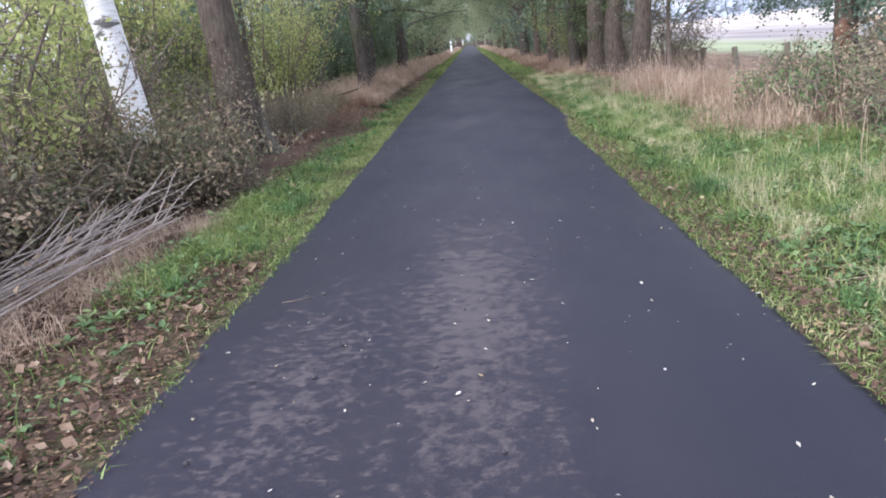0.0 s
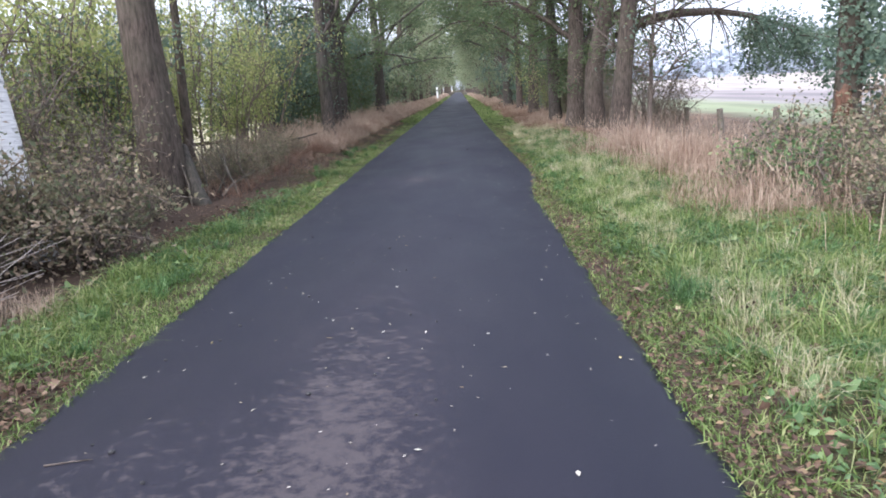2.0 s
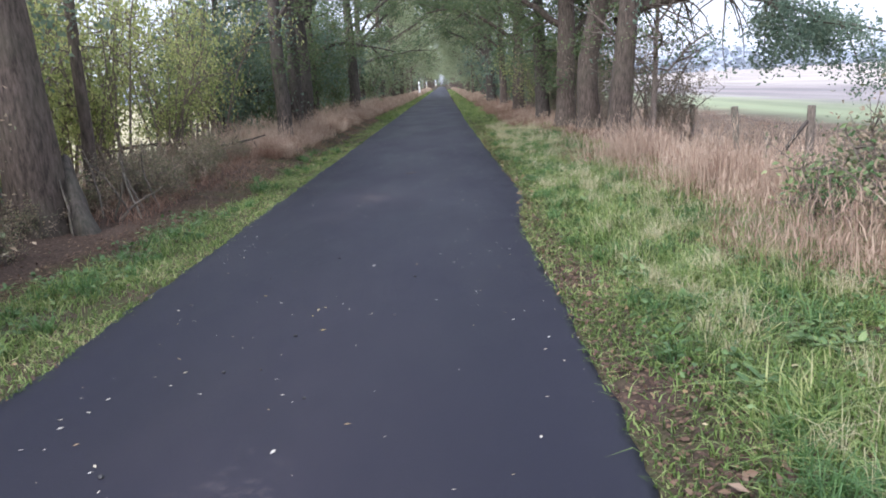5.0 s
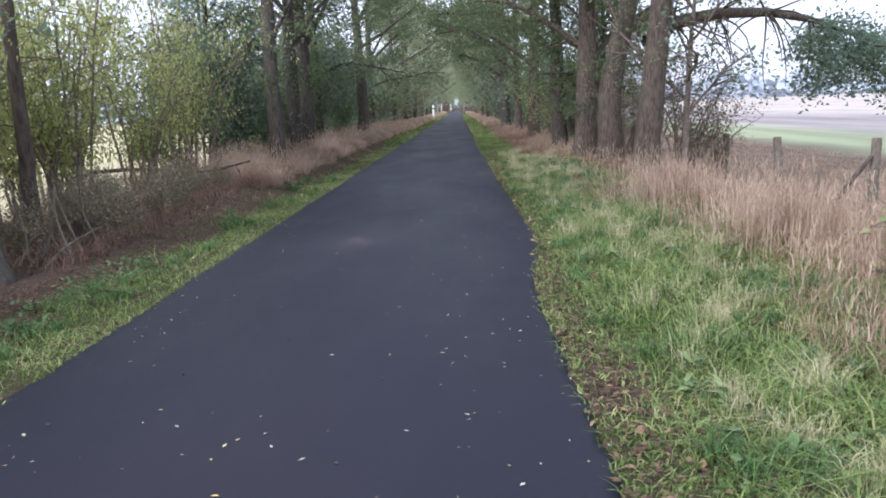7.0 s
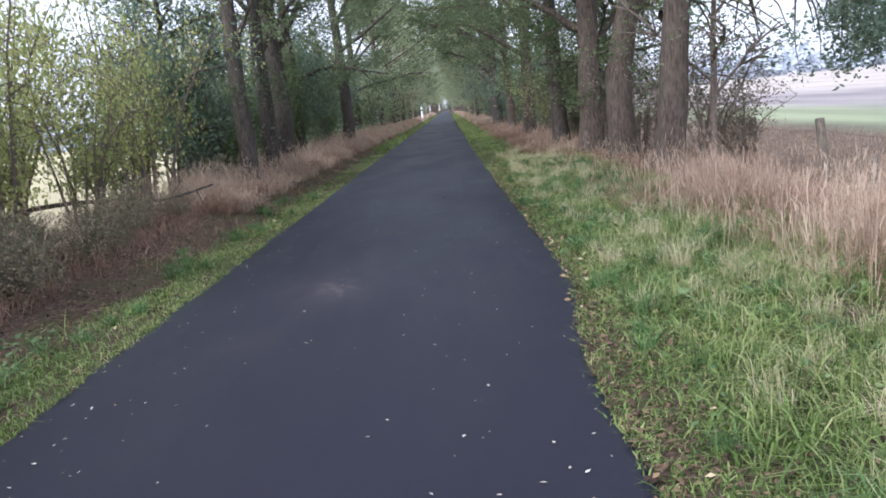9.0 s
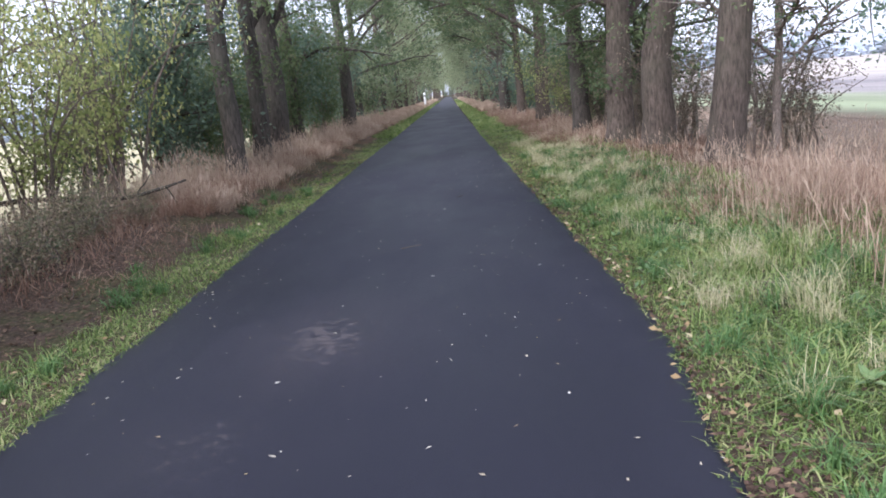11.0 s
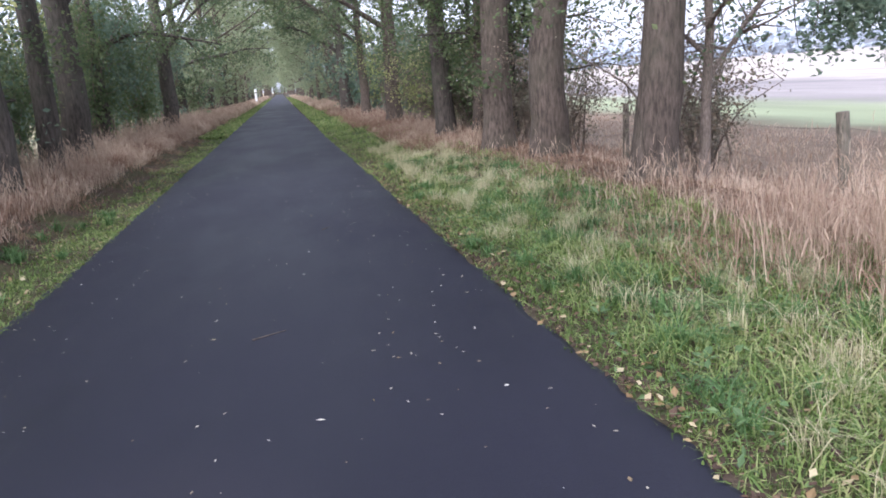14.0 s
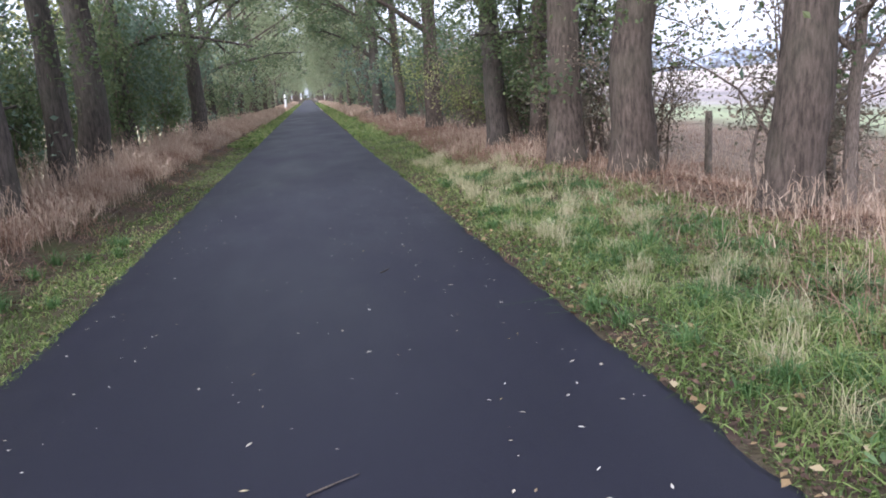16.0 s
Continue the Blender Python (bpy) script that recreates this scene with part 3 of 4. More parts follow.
rng = np.random.default_rng(8)
for side, first_y in ((-1, 68.5), (1, 71.0)):
    y = first_y
    while y < 415:
        src = distant[0 if side < 0 else 1]
        s = rng.uniform(0.9, 1.2)
        x = side * rng.uniform(3.6, 4.4)
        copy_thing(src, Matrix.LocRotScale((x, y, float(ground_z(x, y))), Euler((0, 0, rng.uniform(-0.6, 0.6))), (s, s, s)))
        y += rng.uniform(5.0, 8.0) * (1 if y < 100 else 2.1)


for x, s in ((-4.5, 1.1), (-2.6, 1.2), (2.7, 1.15), (4.6, 1.1)):
    copy_thing(distant[0 if x < 0 else 1], Matrix.LocRotScale((x, 424.0 + x, 0.0), Euler((0, 0, x)), (s, s, s)))


# ---- shrubs ----
def shrub(name, x, y, seed, height, radius, n_leaves, leaf, size, label, stems=9, category="shrub", group="shrubs along the path", low=0.15, wood=None, sigma=0.14):
    rng = np.random.default_rng(seed)
    ob = thing(name, x, y, float(ground_z(x, y)), label, category, group)
    C, twigs = [], []
    for k in range(stems):
        az = rng.uniform(0, 2 * math.pi)
        tilt = rng.uniform(0.15, 0.8) * radius / height
        s = np.array([rng.normal(0, radius * 0.18), rng.normal(0, radius * 0.18), -0.05])
        length = height * rng.uniform(0.75, 1.1)
        path = bend(s, (math.cos(az) * tilt, math.sin(az) * tilt, 1), length, 8, rng, 0.35, 0.13)
        part("stem", tube(path, np.linspace(0.012 + 0.008 * height, 0.005, 9), 5), wood or M_TWIG, ob, smooth=True)
        for j in range(8):
            q = path[rng.integers(2, 9)]
            sub = bend(q, units(rng, 1)[0] + [0, 0, 0.4], radius * rng.uniform(0.35, 0.8), 4, rng, 0.5, 0.25)
            twigs.append(tube(sub[[0, 2, 4]], [0.01, 0.007, 0.003], 3, cap=False))
            C += [*sub[1:]]
    tagged(part("branching", merge(twigs), wood or M_TWIG, ob, smooth=True), kind="stuff")
    C = np.array(C)
    C = C[C[:, 2] > low * height]
    pick = rng.integers(0, len(C), n_leaves)
    P = C[pick] + rng.normal(0, sigma, (n_leaves, 3))
    P[:, 2] = np.abs(P[:, 2])
    tagged(part("foliage", leaves(P, size, rng, 0.2), leaf, ob), kind="stuff")
    return ob


def put(src, x, y, s, rng, sz=None):
    return copy_thing(src, Matrix.LocRotScale((x, y, float(ground_z(x, y))), Euler((0, 0, rng.uniform(0, 6.3))), (s, s, sz or s)))


green = shrub("hazel_shrub", -5.2, 7.5, 41, 3.4, 1.5, 3900, LEAF_PALE, 0.08, "tall loose shrub with yellowing green leaves", 13, low=0.18)
blue = shrub("elder_shrub", -6.0, 14.9, 42, 3.2, 1.4, 5000, LEAF_BLUE, 0.1, "dense shrub with blue-green leaves")
oaky = shrub("oak_scrub", -5.2, 26.6, 43, 2.6, 1.3, 5400, LEAF_OAK, 0.09, "dark green scrub between the trunks")
rust = shrub("thorn_shrub", 5.5, 22.4, 44, 2.7, 1.2, 3400, LEAF_RUST, 0.06, "thin thorn shrub with rusty leaves", 10)
# far copies; the hazel and oak scrub have haze painted into their leaves
far_green = shrub("hazel_shrub", -5.0, 52.0, 46, 3.4, 1.5, 1700, LEAF_FAR, 0.17, "loose shrub far along the path, yellowing leaves paled by painted haze")
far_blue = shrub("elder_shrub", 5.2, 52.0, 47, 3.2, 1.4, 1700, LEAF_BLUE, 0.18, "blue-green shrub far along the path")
far_oak = shrub("oak_scrub", -4.9, 55.0, 48, 2.8, 1.4, 1700, LEAF_FAR, 0.18, "dark green scrub far along the path, paled by painted haze")
twiggy = shrub("bare_shrub", -4.3, 6.2, 49, 1.7, 1.1, 2600, LEAF_BROWN, 0.045, "bare brown twiggy shrub with few leaves", 16)
bramb = shrub("bramble", -3.3, 9.0, 45, 0.85, 0.9, 2300, LEAF_BROWN, 0.06, "low tangled brown and green bramble", 16, low=0.05, sigma=0.1)

rng = np.random.default_rng(21)
# the wooded side
for x, y, s, k in ((-5.6, 3.4, 0.55, 0), (-6.9, 5.6, 0.75, 0), (-5.9, 9.6, 1.05, 0), (-6.8, 11.8, 1.1, 0), (-5.9, 13.1, 0.8, 0), (-6.6, 14.5, 1.1, 0),
                   (-6.3, 16.8, 0.8, 0), (-5.2, 17.8, 0.75, 0), (-5.0, 20.3, 0.7, 0), (-4.9, 22.2, 0.8, 0), (-5.3, 14.0, 0.7, 0), (-6.2, 18.2, 0.7, 0), (-7.6, 18.6, 1.2, 0), (-6.6, 20.4, 0.8, 0), (-7.6, 22.5, 1.1, 0), (-5.0, 24.6, 0.9, 1), (-6.6, 25.4, 1.0, 2), (-5.2, 28.6, 0.8, 2),
                   (-5.0, 26.4, 0.65, 1), (-5.1, 29.4, 0.7, 2), (-5.6, 31.6, 0.8, 1), (-5.2, 33.4, 0.75, 2), (-5.3, 37.4, 1.2, 1), (-5.6, 39.0, 1.2, 2), (-4.9, 42.0, 1.0, 2), (-6.6, 33.5, 1.3, 0), (-5.0, 35.6, 1.2, 2), (-5.4, 40, 1.3, 1), (-5.2, 44, 1.2, 2), (-4.8, 48, 1.2, 1)):
    put((green, blue, oaky)[k], x, y, s, rng, s * rng.uniform(1.05, 1.4) * (0.85 if y < 8 else 1.25 if 12 < y < 24 else 1))
y = 56.0
while y < 170:
    for x in (-4.9, -7.0):
        put((far_green, far_blue, far_oak)[int(rng.integers(0, 3))], x + rng.uniform(-0.5, 0.5), y + rng.uniform(-1, 1), rng.uniform(1.1, 1.5), rng)
    y += 5 if y < 95 else 10
# the field side
for x, y, s, k in ((5.2, 30.6, 1.0, 2), (5.4, 33.0, 1.0, 2), (5.0, 36.2, 0.9, 0), (5.5, 39.5, 1.2, 2), (5.2, 43.5, 1.2, 1), (5.4, 48, 1.3, 0)):
    put((green, blue, oaky)[k], x, y, s, rng)
for x, y, s in ((6.4, 23.2, 0.75), (5.2, 25.6, 0.8), (5.6, 28.6, 0.9), (4.9, 31.6, 0.9), (4.7, 36.4, 1.0)):
    put(rust, x, y, s, rng)
put(rust, 5.0, 27.8, 0.9, rng)
y = 56.0
while y < 170:
    for x in (5.2, 7.2):
        put((far_green, far_blue, far_oak)[int(rng.integers(0, 3))], x + rng.uniform(-0.5, 0.5), y + rng.uniform(-1, 1), rng.uniform(1.0, 1.5), rng)
    y += 5 if y < 95 else 10
# brambles along the foot of the wood
for k in range(26):
    y = 3.0 + k * 0.72 + rng.uniform(-0.3, 0.3)
    put(bramb, -3.45 - rng.uniform(0, 0.9) - (0.5 if y < 8 else 0), y, rng.uniform(0.8, 1.15) if y < 9.5 else rng.uniform(0.35, 0.6), rng)
for x, y, s in ((-4.6, 4.6, 0.9), (-4.7, 8.0, 1.1), (-3.9, 10.6, 0.9), (-3.8, 15.2, 0.4), (-4.2, 16.8, 0.35), (-5.4, 10.9, 1.3)):
    put(twiggy, x, y, s, rng)
for x, y, s in ((-3.3, 15.2, 0.55), (-3.8, 15.9, 0.6), (-3.4, 16.9, 0.5), (-4.3, 17.2, 0.55), (-3.6, 18.2, 0.42), (-4.4, 18.9, 0.42), (-3.3, 19.4, 0.35), (-4.0, 19.9, 0.35)):
    put(bramb, x, y, s, rng)
for x, y, s in ((5.1, 10.4, 1.2), (4.4, 9.6, 0.8), (5.8, 11.2, 1.3), (4.7, 11.6, 0.9), (4.3, 8.3, 0.7)):
    put(bramb, x, y, s, rng)
leafy_bramble = shrub("leafy_bramble", 4.35, 9.7, 50, 0.6, 0.7, 420, LEAF_LIME, 0.07, "pale-green leafy bramble arching over the verge", 9, low=0.1, sigma=0.12)
for x, y, s in ((4.9, 10.2, 1.0), (5.6, 10.4, 1.1), (4.1, 11.2, 0.8), (5.2, 9.1, 0.9)):
    put(leafy_bramble, x, y, s, rng)
for x, s in ((-2.4, 1.3), (-1.2, 1.1), (1.5, 1.2), (2.9, 1.4)):
    put(far_green, x, 428.0, s, rng)

# ---- grass and litter ----


def strew(n, x0, x1, y0, y1, rng, near=0.0):
    """Points over a strip, thinning out with y."""
    u = rng.uniform(0, 1, n)
    y = y0 + (y1 - y0) * u ** (1 + near)
    x = rng.uniform(0, 1, n)
    x = x0 + (x1 - x0) * x
    return np.stack([x, y, ground_z(x, y)], 1)


def field(name, VT, mat, label, category="grass"):
    return tagged(part(name, VT, mat), label, category, kind="stuff")


rng = np.random.default_rng(51)


def clumped(P, rng, freq=1.6, cut=0.0):
    """Thins points by a wandering pattern."""
    v = np.sin(P[:, 0] * freq * 1.7 + 1.3 * np.sin(P[:, 1] * freq)) + np.sin(P[:, 1] * freq * 1.3 + 2 * np.sin(P[:, 0] * freq * 0.8)) + rng.normal(0, 0.8, len(P))
    return P[v > cut]



def verge(name, n, x0, x1, edge, label):
    """Green verge in three lengths: a mown mat, taller tufts and a few bleached blades."""
    P = np.concatenate([strew(int(n * 0.8), x0, x1, -3.0, 22, rng, 0.0), strew(int(n * 0.2), x0, x1, 22, 42, rng, 0.6)])
    P = clumped(P, rng, 2.3, -1.2 if edge > 0 else -1.4)
    P = P[P[:, 1] > rng.uniform(-1.5, 2.4, len(P))]
    d = np.abs(P[:, 0] - edge)
    P = P[rng.uniform(0, 1, len(P)) < np.clip(d / 0.3, 0.85, 1)]
    if edge < 0:
        P = P[rng.uniform(0, 1, len(P)) < np.clip((P[:, 1] - 4.3) / 1.6, 0.07, 1)]
    else:
        P = P[P[:, 0] > road_edge(P[:, 1]) + rng.normal(0.01, 0.025, len(P))]
        P = P[rng.uniform(0, 1, len(P)) < np.clip(np.hypot((P[:, 0] - 2.1) / 0.5, (P[:, 1] - 4.4) / 1.1) - 0.1, 0.3, 1)]
    if edge < 0:
        P = P[P[:, 0] > -2.75 + 0.52 * np.clip((P[:, 1] - 9.5) / 3, 0, 1) + 0.1 * np.sin(P[:, 1] * 1.9) * np.sin(P[:, 1] * 0.7) + rng.normal(0, 0.09, len(P))]
    d = np.abs(P[:, 0] - edge)
    h = 0.035 + 0.105 * rng.uniform(0, 1, len(P)) ** 1.5 * np.clip(d / 0.6, 0.3, 1.3)
    tuft = np.sin(P[:, 0] * 5 + 2 * np.sin(P[:, 1] * 2.1)) * np.sin(P[:, 1] * 4.3 + P[:, 0] * 2) > 0.45
    h = np.where(tuft & (d > 0.4), h * 1.7, h)
    h = h * np.clip(1.25 - 0.03 * P[:, 1], 0.55, 1.0)
    w = 0.0085 + 0.0006 * np.clip(P[:, 1] - 18, 0, 40)
    field(name, blades(P, h, w, rng, 1.0, 1.2), GRASS_GREEN, label)


verge("verge_grass", 175000, 1.38, 3.9, 1.46, "uneven green grass on the field-side verge")
verge("verge_grass", 72000, -2.75, -1.58, -1.6, "short green grass on the wood-side verge")
P = np.concatenate([strew(8000, 1.55, 3.0, 40, 200, rng, 0.8), strew(6000, -2.5, -1.6, 40, 200, rng, 0.8)])
field("far_grass", blades(P, 0.1, 0.07, rng), GRASS_GREEN, "green verges far along the path")


yf = rng.uniform(0.5, 40, 9000)
side = rng.uniform(0, 1, 9000) < 0.55
xf = np.where(side, road_edge(yf) + rng.normal(0.015, 0.03, 9000), ROAD_L - rng.normal(0.015, 0.03, 9000))
P = clumped(np.stack([xf, yf, np.full(9000, -0.004)], 1), rng, 3.1, -0.2)
field("edge_moss", blades(P, rng.uniform(0.015, 0.05, len(P)), 0.009 + 0.0005 * np.clip(P[:, 1] - 16, 0, 30), rng, 1.0, 1.2), GRASS_GREEN, "low mossy grass creeping over the asphalt edges")


def rosettes(C, rng, size, lift):
    """Rings of broad folded leaves about each centre."""
    V, T = [], []
    for k, c in enumerate(C):
        m = int(rng.integers(5, 10))
        a = rng.uniform(0, 2 * math.pi) + np.arange(m) * 2.4 + rng.normal(0, 0.2, m)
        ln = size * rng.uniform(0.6, 1.3, m)
        up = rng.uniform(0.15, 1.0, m) * lift
        d = np.stack([np.cos(a), np.sin(a), up], 1)
        sd = np.stack([-np.sin(a), np.cos(a), np.zeros(m)], 1)
        w = (ln * rng.uniform(0.2, 0.32, m))[:, None]
        drop = np.array([0, 0, 1.0]) * (ln * rng.uniform(0.1, 0.35, m))[:, None]
        b = c + d * 0.01
        q1, q2, tip = b + d * ln[:, None] * 0.35, b + d * ln[:, None] * 0.72 - drop * 0.4, b + d * ln[:, None] - drop
        fold = np.array([0, 0, 0.25]) * w
        V.append(np.stack([b, q1 + sd * w + fold, q1, q1 - sd * w + fold, q2 + sd * w * 0.75 + fold, q2, q2 - sd * w * 0.75 + fold, tip], 1).reshape(-1, 3))
        f = np.array([(0, 2, 1), (0, 3, 2), (1, 2, 5), (1, 5, 4), (2, 3, 6), (2, 6, 5), (4, 5, 7), (5, 6, 7)])
        T.append((np.arange(m)[:, None, None] * 8 + f).reshape(-1, 3))
    return merge(list(zip(V, T)))


C = np.concatenate([clumped(strew(900, 1.95, 4.3, 2.2, 10.5, rng), rng, 1.1, 0.25), clumped(strew(260, 1.9, 3.4, 10, 22, rng), rng, 1.1, 0.8), clumped(strew(160, -2.9, -2.0, 2.5, 13, rng), rng, 1.4, 0.2)])
C[:, 2] += rng.uniform(0.01, 0.07, len(C))
field("broad_weeds", rosettes(C, rng, 0.07, 0.9), WEED, "rosettes of broad blue-green weed leaves in the verge", "weeds")


def inner(y):
    """Where the dry grass begins on the field side."""
    return 3.15 + 0.26 * np.sin(y * 0.55 + 0.4) + 0.18 * np.sin(y * 1.7) - 0.3 * np.clip((y - 21) / 8, 0, 1) + 0.5 * np.clip((10.5 - y) / 3, 0, 1)


# dark green arching tufts
C = np.concatenate([clumped(strew(520, 1.75, 3.5, 1.5, 26, rng, 0.1), rng, 1.5, -0.6), strew(70, -2.5, -1.85, 5, 24, rng, 0.2)])
P = np.repeat(C, 42, axis=0)
P[:, :2] += rng.normal(0, 0.028, (len(P), 2))
field("grass_tufts", blades(P, np.repeat(rng.uniform(0.1, 0.2, len(C)), 42) * rng.uniform(0.6, 1.2, len(P)), 0.0075 + 0.0005 * np.clip(P[:, 1] - 16, 0, 40), rng, 0.75, 1.5), GRASS_TUFT, "dark green arching grass tufts in the verge")

# pale straw tussocks in the verge
T0 = strew(240, 2.0, 3.4, 1.5, 30, rng, 0.1)
P = np.repeat(T0, 55, axis=0)
P[:, :2] += rng.normal(0, 0.05, (len(P), 2))
field("straw_grass", blades(P, rng.uniform(0.1, 0.26, len(P)), 0.004 + 0.0003 * np.clip(P[:, 1] - 18, 0, 40), rng, 0.55, 0.9), GRASS_STRAW, "pale straw-coloured tussocks in the green verge")

# matted dead grass and bracken on the ground
P = np.concatenate([strew(44000, 2.7, 7.5, 8, 40, rng, 0.2), strew(9000, 2.6, 5.5, 38, 70, rng, 0.3), strew(20000, -4.1, -2.75, 20, 62, rng, 0.5), strew(12000, -7.0, -3.0, 13.5, 24, rng)])
P = P[(P[:, 0] < 0) | (P[:, 0] > inner(P[:, 1]) - 0.15)]
P = P[(P[:, 0] < 0) | (P[:, 1] > 7 + rng.uniform(0, 4, len(P)))]
field("matted_grass", blades(P, rng.uniform(0.1, 0.3, len(P)) * np.where(P[:, 0] > 5, 0.6, 1) * np.where((P[:, 0] > 0) & (P[:, 1] > 18.6) & (P[:, 1] < 28), 0.5, 1), 0.0065 + 0.0005 * np.clip(P[:, 1] - 17, 0, 60), rng, 0.9, 1.0), GRASS_DEAD, "flattened reddish dead grass under the trees")

# standing stalks with seed heads
P = np.concatenate([strew(46000, 2.7, 5.6, 9, 34, rng, 0.3), strew(9000, 2.6, 5.0, 32, 64, rng, 0.3), strew(32000, -4.4, -2.6, 20.5, 62, rng, 0.6), strew(5000, -6.5, -3.1, 15.5, 24, rng)])
P = P[(P[:, 0] < 0) | (P[:, 0] > inner(P[:, 1]) + rng.normal(0.1, 0.15, len(P)))]
P = clumped(P, rng, 1.3, 0.15)
P = P[(P[:, 0] < 0) | (P[:, 1] < 18.8) | (rng.uniform(0, 1, len(P)) < np.where((P[:, 1] < 21.3) & (P[:, 0] > 3.9), 0.7, np.where(P[:, 1] < 27, 0.1, 0.3)))]
deep = np.where(P[:, 0] > 0, P[:, 0] - inner(P[:, 1]), -2.55 - P[:, 0])
h = 0.2 + 0.5 * rng.uniform(0, 1, len(P)) ** 1.3 * np.clip(deep / 0.7, 0.3, 1) * np.clip(1.35 - 0.42 * np.clip(P[:, 0] - 3.6, 0, 2), 0.5, 1)
h = h * np.where((P[:, 1] > 17) & (P[:, 0] > 0), 0.66, 1.0) * (1 + 0.25 * np.sin(P[:, 1] * 1.9 + P[:, 0]) * np.sin(P[:, 0] * 3.1))
S = blades(P, h, 0.0034 + 0.00035 * np.clip(P[:, 1] - 17, 0, 60), rng, 0.32, 0.55)
tips = S[0][4::5]
heads = blades(tips - [0, 0, 0.05], rng.uniform(0.06, 0.14, len(tips)), 0.007 + 0.0004 * np.clip(P[:, 1] - 17, 0, 60), rng, 0.6, 0.4)
field("dry_grass", merge([S, heads]), GRASS_DRY, "tall pinkish dry grass with seed heads")
# a few long bent stalks at the verge
P = np.concatenate([strew(110, 3.0, 4.5, 12.0, 16, rng), strew(150, 3.35, 4.1, 12.5, 13.7, rng), strew(90, 3.4, 4.2, 16.2, 17.4, rng), strew(120, 2.9, 4.4, 15.5, 18.8, rng), strew(60, 3.0, 4.4, 6, 10, rng)])
S = blades(P, rng.uniform(0.5, 0.95, len(P)), 0.006, rng, 0.3, 0.6)
field("long_stalks", merge([S, blades(S[0][4::5] - [0, 0, 0.06], 0.12, 0.006, rng, 0.5, 0.5)]), GRASS_DRY, "long bleached bent stalks at the verge")
P = np.concatenate([strew(9000, 2.7, 4.8, 62, 220, rng, 0.5), strew(9000, -4.0, -2.4, 60, 220, rng, 0.5)])
field("far_dry_grass", blades(P, 0.5, 0.06, rng, 0.2, 0.3), GRASS_DRY, "dry grass far along the path")
# rough pasture behind the fence
P = strew(24000, 5.0, 12.8, 8, 48, rng, 0.2)
P = P[(P[:, 1] > 7 + rng.uniform(0, 5, len(P))) & (P[:, 0] < 13 - rng.uniform(0, 2, len(P)))]
field("pasture_grass", blades(P, rng.uniform(0.05, 0.16, len(P)), 0.013, rng, 0.6, 0.7), GRASS_DRY, "short bleached grass in the pasture")

P = clumped(np.concatenate([strew(10000, 1.75, 4.4, 1.5, 9.5, rng, 0.2), strew(3000, 1.7, 3.4, 9.5, 22, rng, 0.2)]), rng, 1.2, 0.3)
P[:, 2] += rng.uniform(0.02, 0.12, len(P))
field("verge_weeds", leaves(P, 0.042, rng, 0.4, 0.6), WEED, "broad-leaved weeds among the grass", "weeds")
P = clumped(strew(11000, -3.0, -2.3, 16, 60, rng, 0.5), rng, 2.0, 0.2)
field("flat_straw", blades(P, rng.uniform(0.04, 0.13, len(P)), 0.006 + 0.0005 * np.clip(P[:, 1] - 17, 0, 60), rng, 1.6, 1.4), GRASS_DEAD, "flattened straw lying on the bank", "grass")
P = clumped(strew(1500, -2.8, -2.0, 2, 14, rng, 0.3), rng, 1.2, 0.3)
P[:, 2] += rng.uniform(0.02, 0.1, len(P))
field("verge_weeds", leaves(P, 0.055, rng, 0.55, 0.6), WEED, "broad-leaved weeds at the foot of the brambles", "weeds")

P = np.concatenate([strew(8000, 1.4, 2.1, 0.5, 34, rng, 0.3), strew(5000, 1.42, 1.7, 1, 24, rng), strew(13000, 1.6, 3.5, 0.5, 30, rng, 0.1), strew(1500, -1.9, -1.58, 0.5, 30, rng, 0.4),
                    strew(15000, -3.7, -2.3, 0.5, 36, rng, 0.3), strew(16000, -3.6, -1.72, 0.5, 6.0, rng), strew(16000, 2.6, 4.8, 19.5, 42, rng, 0.4), strew(19000, -3.1, -2.1, 10, 40, rng, 0.4), strew(24000, 2.8, 4.9, 18.5, 28, rng)])
P = P[(P[:, 0] < 0) | (P[:, 0] > road_edge(P[:, 1]) - 0.01)]
P[:, 2] += rng.uniform(0.005, 0.05, len(P))
field("leaf_litter", leaves(P, 0.03 * rng.uniform(0.5, 1.5, len(P)), rng, 0.75, 0.6), LITTER, "brown fallen leaves along the verges", "leaves")


P = np.concatenate([strew(420, 1.45, 2.1, 13, 24, rng), strew(140, 1.5, 3.0, 3, 13, rng), strew(160, -2.2, -1.62, 14, 30, rng)])
P = P[(P[:, 0] < 0) | (P[:, 0] > road_edge(P[:, 1]) - 0.05)]
P[:, 2] += rng.uniform(0.01, 0.05, len(P))
field("yellow_leaves", leaves(P, 0.044, rng, 0.6, 0.7), LITTER_GOLD, "larger yellow-brown fallen leaves at the asphalt edge", "leaves")


def crown_z(x):
    return 0.012 + 0.02 * np.sin(math.pi * np.clip((x - ROAD_L) / (ROAD_R - ROAD_L), 0, 1))


P = np.concatenate([strew(900, -1.6, 1.5, 1.0, 40, rng, 0.2), strew(110, 0.7, 1.5, 9, 24, rng), strew(90, -1.6, -0.9, 9, 26, rng)])
P[:, 2] = crown_z(P[:, 0]) + 0.006
field("scattered_leaves", leaves(P, 0.027 * rng.uniform(0.5, 1.3, len(P)), rng, 0.9, 0.42), LITTER_ROAD, "small pale leaves scattered over the asphalt", "leaves")


